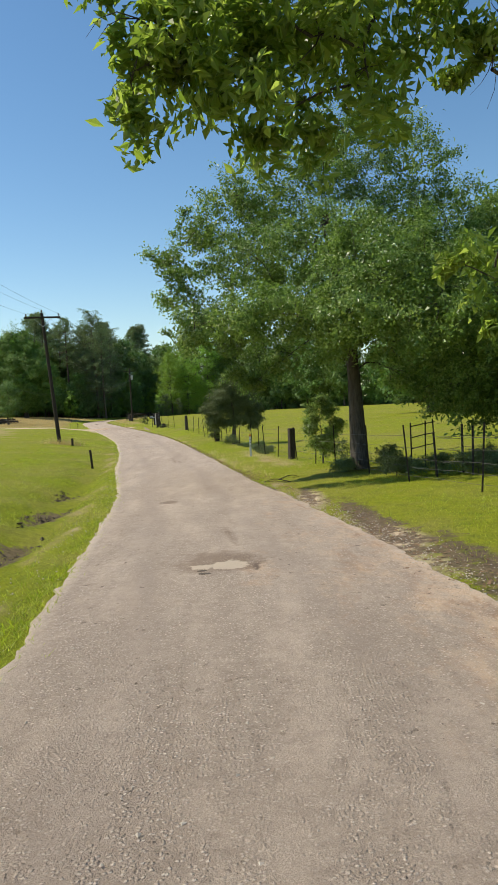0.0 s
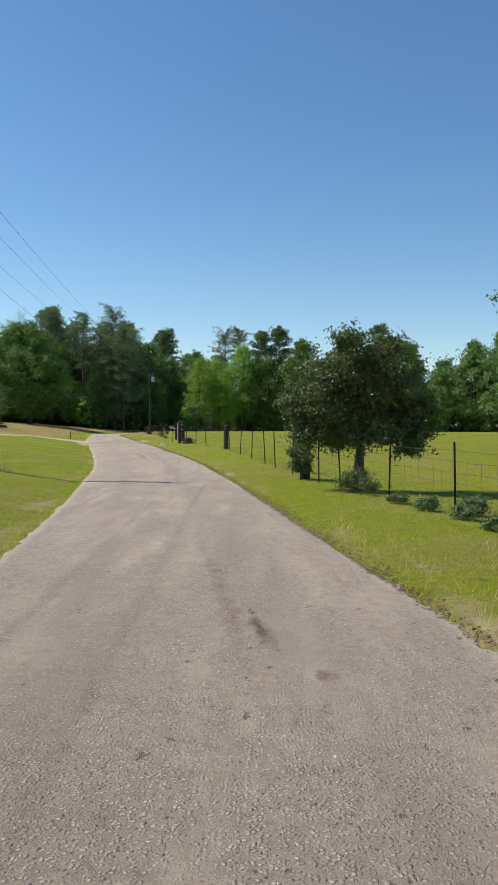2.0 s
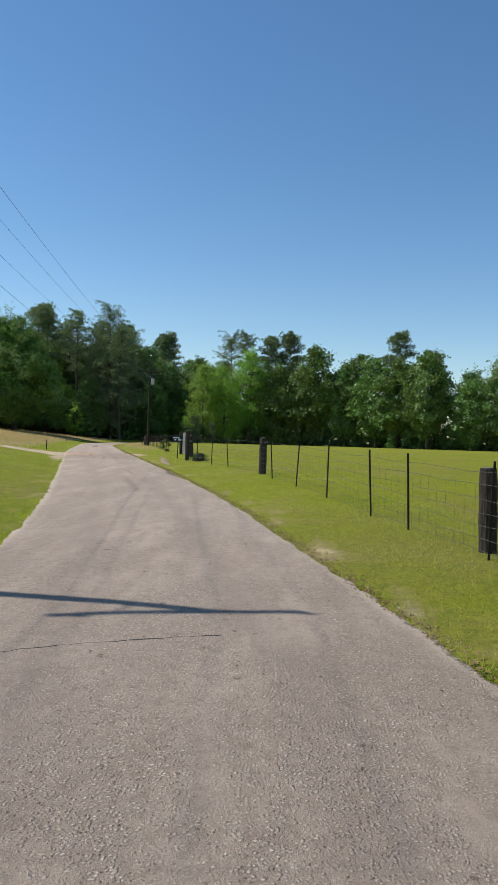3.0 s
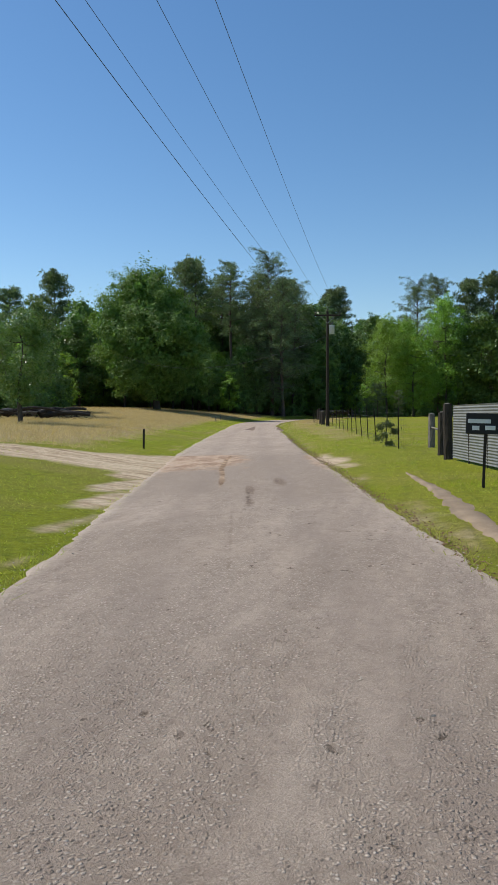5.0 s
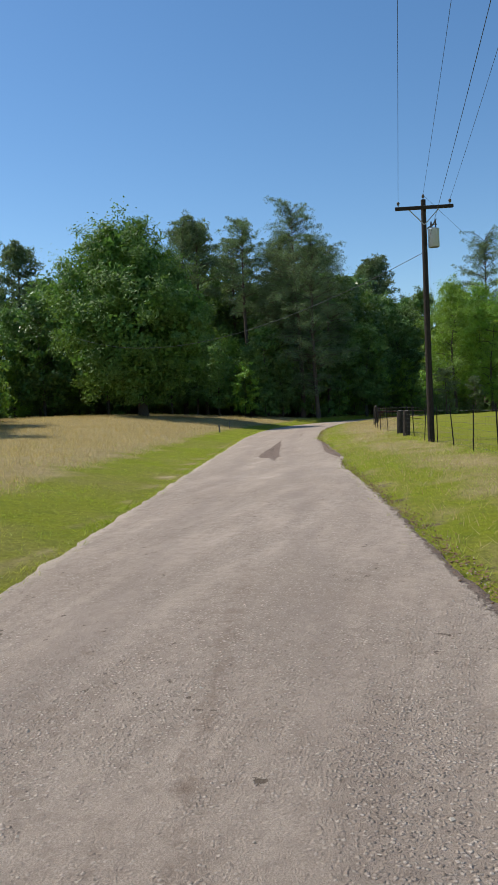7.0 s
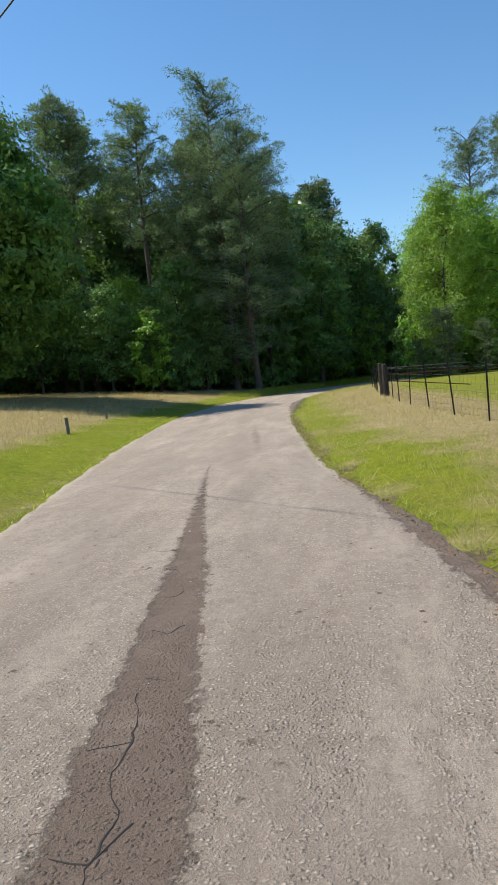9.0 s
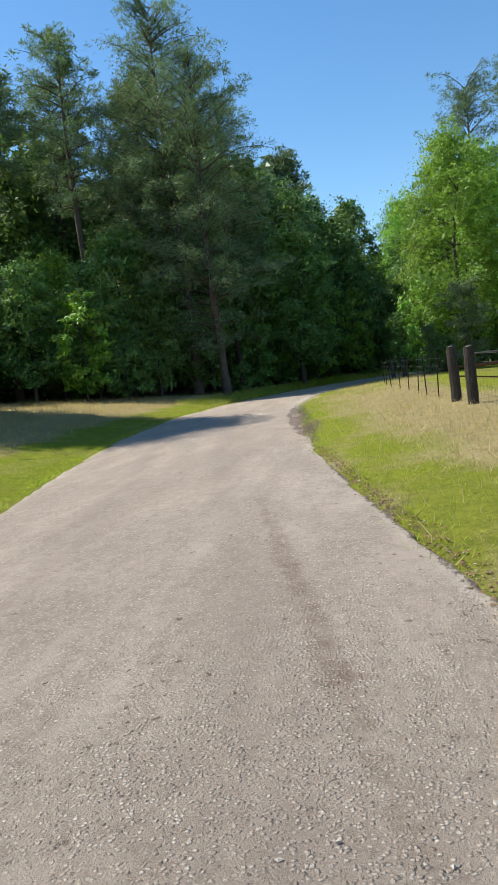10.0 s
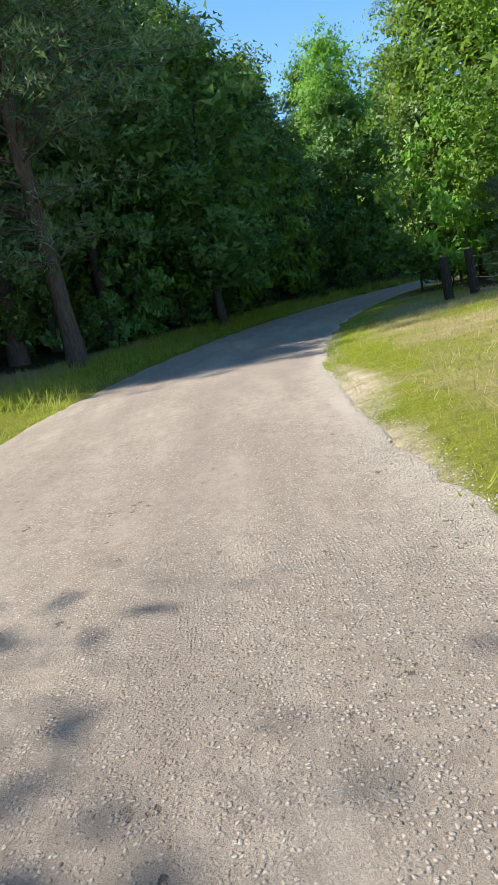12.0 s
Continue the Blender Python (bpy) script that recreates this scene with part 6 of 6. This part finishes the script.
# ---- grass ----
def grass(name, label, xs, ys, keep, n, tall, width, material, seed, lean=0.45, blade_count=3):
    rs = np.random.RandomState(seed)
    x, y = rs.uniform(*xs, n), rs.uniform(*ys, n)
    k = rs.uniform(size=n) < keep(x, y)
    x, y = np.repeat(x[k], blade_count), np.repeat(y[k], blade_count)
    m = len(x)
    x, y = x + rs.normal(size=m) * 0.05, y + rs.normal(size=m) * 0.05
    z = height(x, y) - 0.03
    h = tall * rs.uniform(0.45, 1.25, m)
    a = rs.uniform(0, 2 * np.pi, m)
    w = width * rs.uniform(0.6, 1.3, m)
    b = np.stack([x, y, z], 1)
    side = np.stack([np.cos(a), np.sin(a), 0 * a], 1) * w[:, None]
    tip = b + np.stack([rs.normal(size=m) * lean * h, rs.normal(size=m) * lean * h, h], 1)
    v = np.stack([b - side, b + side, tip], 1).reshape(-1, 3)
    return tagged(arrays(name, v, np.arange(3 * m).reshape(-1, 3), material), label, "grass", kind="stuff")


def uncovered(x, y):
    return (np.abs(lateral(x, y)) > 0.08 + np.where(lateral(x, y) > 0, half(y) + widen(y), half_left(y))) * (1 - dirt_zone(x, y)) ** 2


verge = lambda x, y: uncovered(x, y) * (np.abs(lateral(x, y)) < 6.5) * (1 - 0.93 * dry_zone(x, y))
grass("verge_grass", "short green roadside grass", (-42, 9), (-2, 70), lambda x, y: verge(x, y), 330000, 0.075, 0.006, GRASS, 101, 0.8)
grass("verge_grass", "short green roadside grass", (-42, -2), (70, 226), lambda x, y: verge(x, y), 420000, 0.07, 0.0065, GRASS, 102, 0.8)
fringe = lambda x, y: np.exp(-((np.abs(lateral(x, y)) - np.where(lateral(x, y) > 0, half(y) + widen(y), half_left(y)) - 0.1) / 0.13) ** 2) * (1 - dirt_zone(x, y)) ** 2
grass("edge_grass", "grass tufts hanging over the road edge", (-37, 4), (4, 70), lambda x, y: fringe(x, y) * np.where(lateral(x, y) > 0, y > 17, 1), 520000, 0.085, 0.007, GRASS, 111, 0.9, 4)
grass("edge_grass", "grass tufts hanging over the road edge", (-37, -8), (70, 186), fringe, 620000, 0.085, 0.008, GRASS, 112, 0.9, 4)
hay = lambda x, y: dry_zone(x, y) * uncovered(x, y)
grass("dry_grass", "tall tan dry grass in the meadow", (-62, -19), (84, 192), lambda x, y: hay(x, y) * (lateral(x, y) < -4.6), 130000, 0.26, 0.007, STRAW, 103, 0.6, 2)
grass("dry_grass", "tan dry grass between the road and the fence", (-34, -10), (92, 192), lambda x, y: hay(x, y) * (lateral(x, y) > 2.4), 110000, 0.17, 0.006, STRAW, 113, 0.7, 2)
grass("dry_grass", "pale dry grass along the fence", (-3, 4), (22, 40), lambda x, y: dry_zone(x, y) * uncovered(x, y), 7000, 0.15, 0.006, STRAW, 104, 0.6, 3)
grass("meadow_grass", "green and yellowing meadow grass", (-60, 25), (8, 130), lambda x, y: (np.abs(lateral(x, y)) > 6.0) * (1 - 0.7 * dry_zone(x, y)) * (1 - dirt_zone(x, y)) * 0.8, 80000, 0.08, 0.013, GRASS, 105, 0.8, 2)
grass("bank_grass", "tall pale green grass on the bank by the wood", (-40, -12), (184, 222), lambda x, y: ((lateral(x, y) < -2.9) & (lateral(x, y) > -5.6)) * 0.9, 30000, 0.38, 0.011, GRASS, 107, 0.45, 3)
grass("pole_grass", "tuft of pale dry grass round the pole's foot", (-13.6, -10.6), (48.4, 50.6), lambda x, y: np.exp(-((x + 12.2) / 0.8) ** 2 - ((y - 49.4) / 0.5) ** 2), 1600, 0.42, 0.01, STRAW, 106, 0.4, 3)


def scatter_stones(name, label, n, spread, size, material, seed, ys=(-2, 190), flat=0.6):
    """Loose stones: small uneven eight-faced lumps."""
    rs = np.random.RandomState(seed)
    y = rs.uniform(*ys, n)
    d = spread(rs, n, y)
    k = np.interp(y, RUN, np.gradient(CENTRE_X))
    c = np.sqrt(1 + k * k)
    x, y = centre(y) + d / c, y - d * k / c
    z = np.where(np.abs(d) < half(y), level(y) + 0.03 * (1 - (d / half(y)) ** 2) + 0.012, height(x, y) + 0.01)
    s = size * rs.uniform(0.5, 1.6, n) ** 1.5
    shape = np.array([(1, 0, 0), (-1, 0, 0), (0, 1, 0), (0, -1, 0), (0, 0, flat), (0, 0, -flat)], float)
    v = np.stack([x, y, z], 1)[:, None] + s[:, None, None] * shape[None] * rs.uniform(0.6, 1.3, (n, 6, 3)) + s[:, None, None] * 0.2 * rs.normal(size=(n, 6, 3))
    t = np.array([(0, 2, 4), (2, 1, 4), (1, 3, 4), (3, 0, 4), (2, 0, 5), (1, 2, 5), (3, 1, 5), (0, 3, 5)])
    f = (np.arange(n)[:, None, None] * 6 + t[None]).reshape(-1, 3)
    tagged(arrays(name, v.reshape(-1, 3), f, material), label, "gravel", kind="stuff")


scatter_stones("edge_gravel", "loose gravel along the road edges", 8000, lambda rs, n, y: np.sign(rs.uniform(-0.8, 1.2, n)) * (half(y) + rs.normal(size=n) * 0.14), 0.0065, STONE, 201)
scatter_stones("fringe_gravel", "pale gravel spread beside the crumbling road edge", 4500, lambda rs, n, y: half(y) + 0.02 + rs.normal(size=n) * 0.16, 0.0065, STONE, 208, (166, 190))
scatter_stones("verge_gravel", "pale stones and broken chips on the verge under the oaks", 2600, lambda rs, n, y: half(y) + 0.12 + rs.normal(size=n) * 0.22, 0.007, STONE, 209, (3, 20))
scatter_stones("loose_gravel", "scattered loose stones on the road", 4000, lambda rs, n, y: rs.uniform(-1, 1, n) * (half(y) - 0.1), 0.0075, STONE, 202)
scatter_stones("leaf_litter", "brown leaf litter and twigs at the road edge", 3000, lambda rs, n, y: half(y) + 0.25 + rs.normal(size=n) * 0.22, 0.013, BARE_TWIG, 203, (-2, 26), 0.15)
scatter_stones("edge_soil", "dark crumbs of soil and dead grass along the road edge", 14000, lambda rs, n, y: half(y) + 0.08 + rs.normal(size=n) * 0.08, 0.011, BARE_TWIG, 206, (22, 156), 0.4)
scatter_stones("edge_clods", "crumbled asphalt clods at the road edge", 2200, lambda rs, n, y: half(y) + widen(y) + 0.02 + rs.normal(size=n) * 0.1, 0.008, CLOD, 204, (157, 173), 0.7)
scatter_stones("mud_clods", "dark clods of mud in the ditch", 900, lambda rs, n, y: -3.25 + rs.normal(size=n) * 0.14, 0.03, EARTH, 205, (6, 23), 0.5)
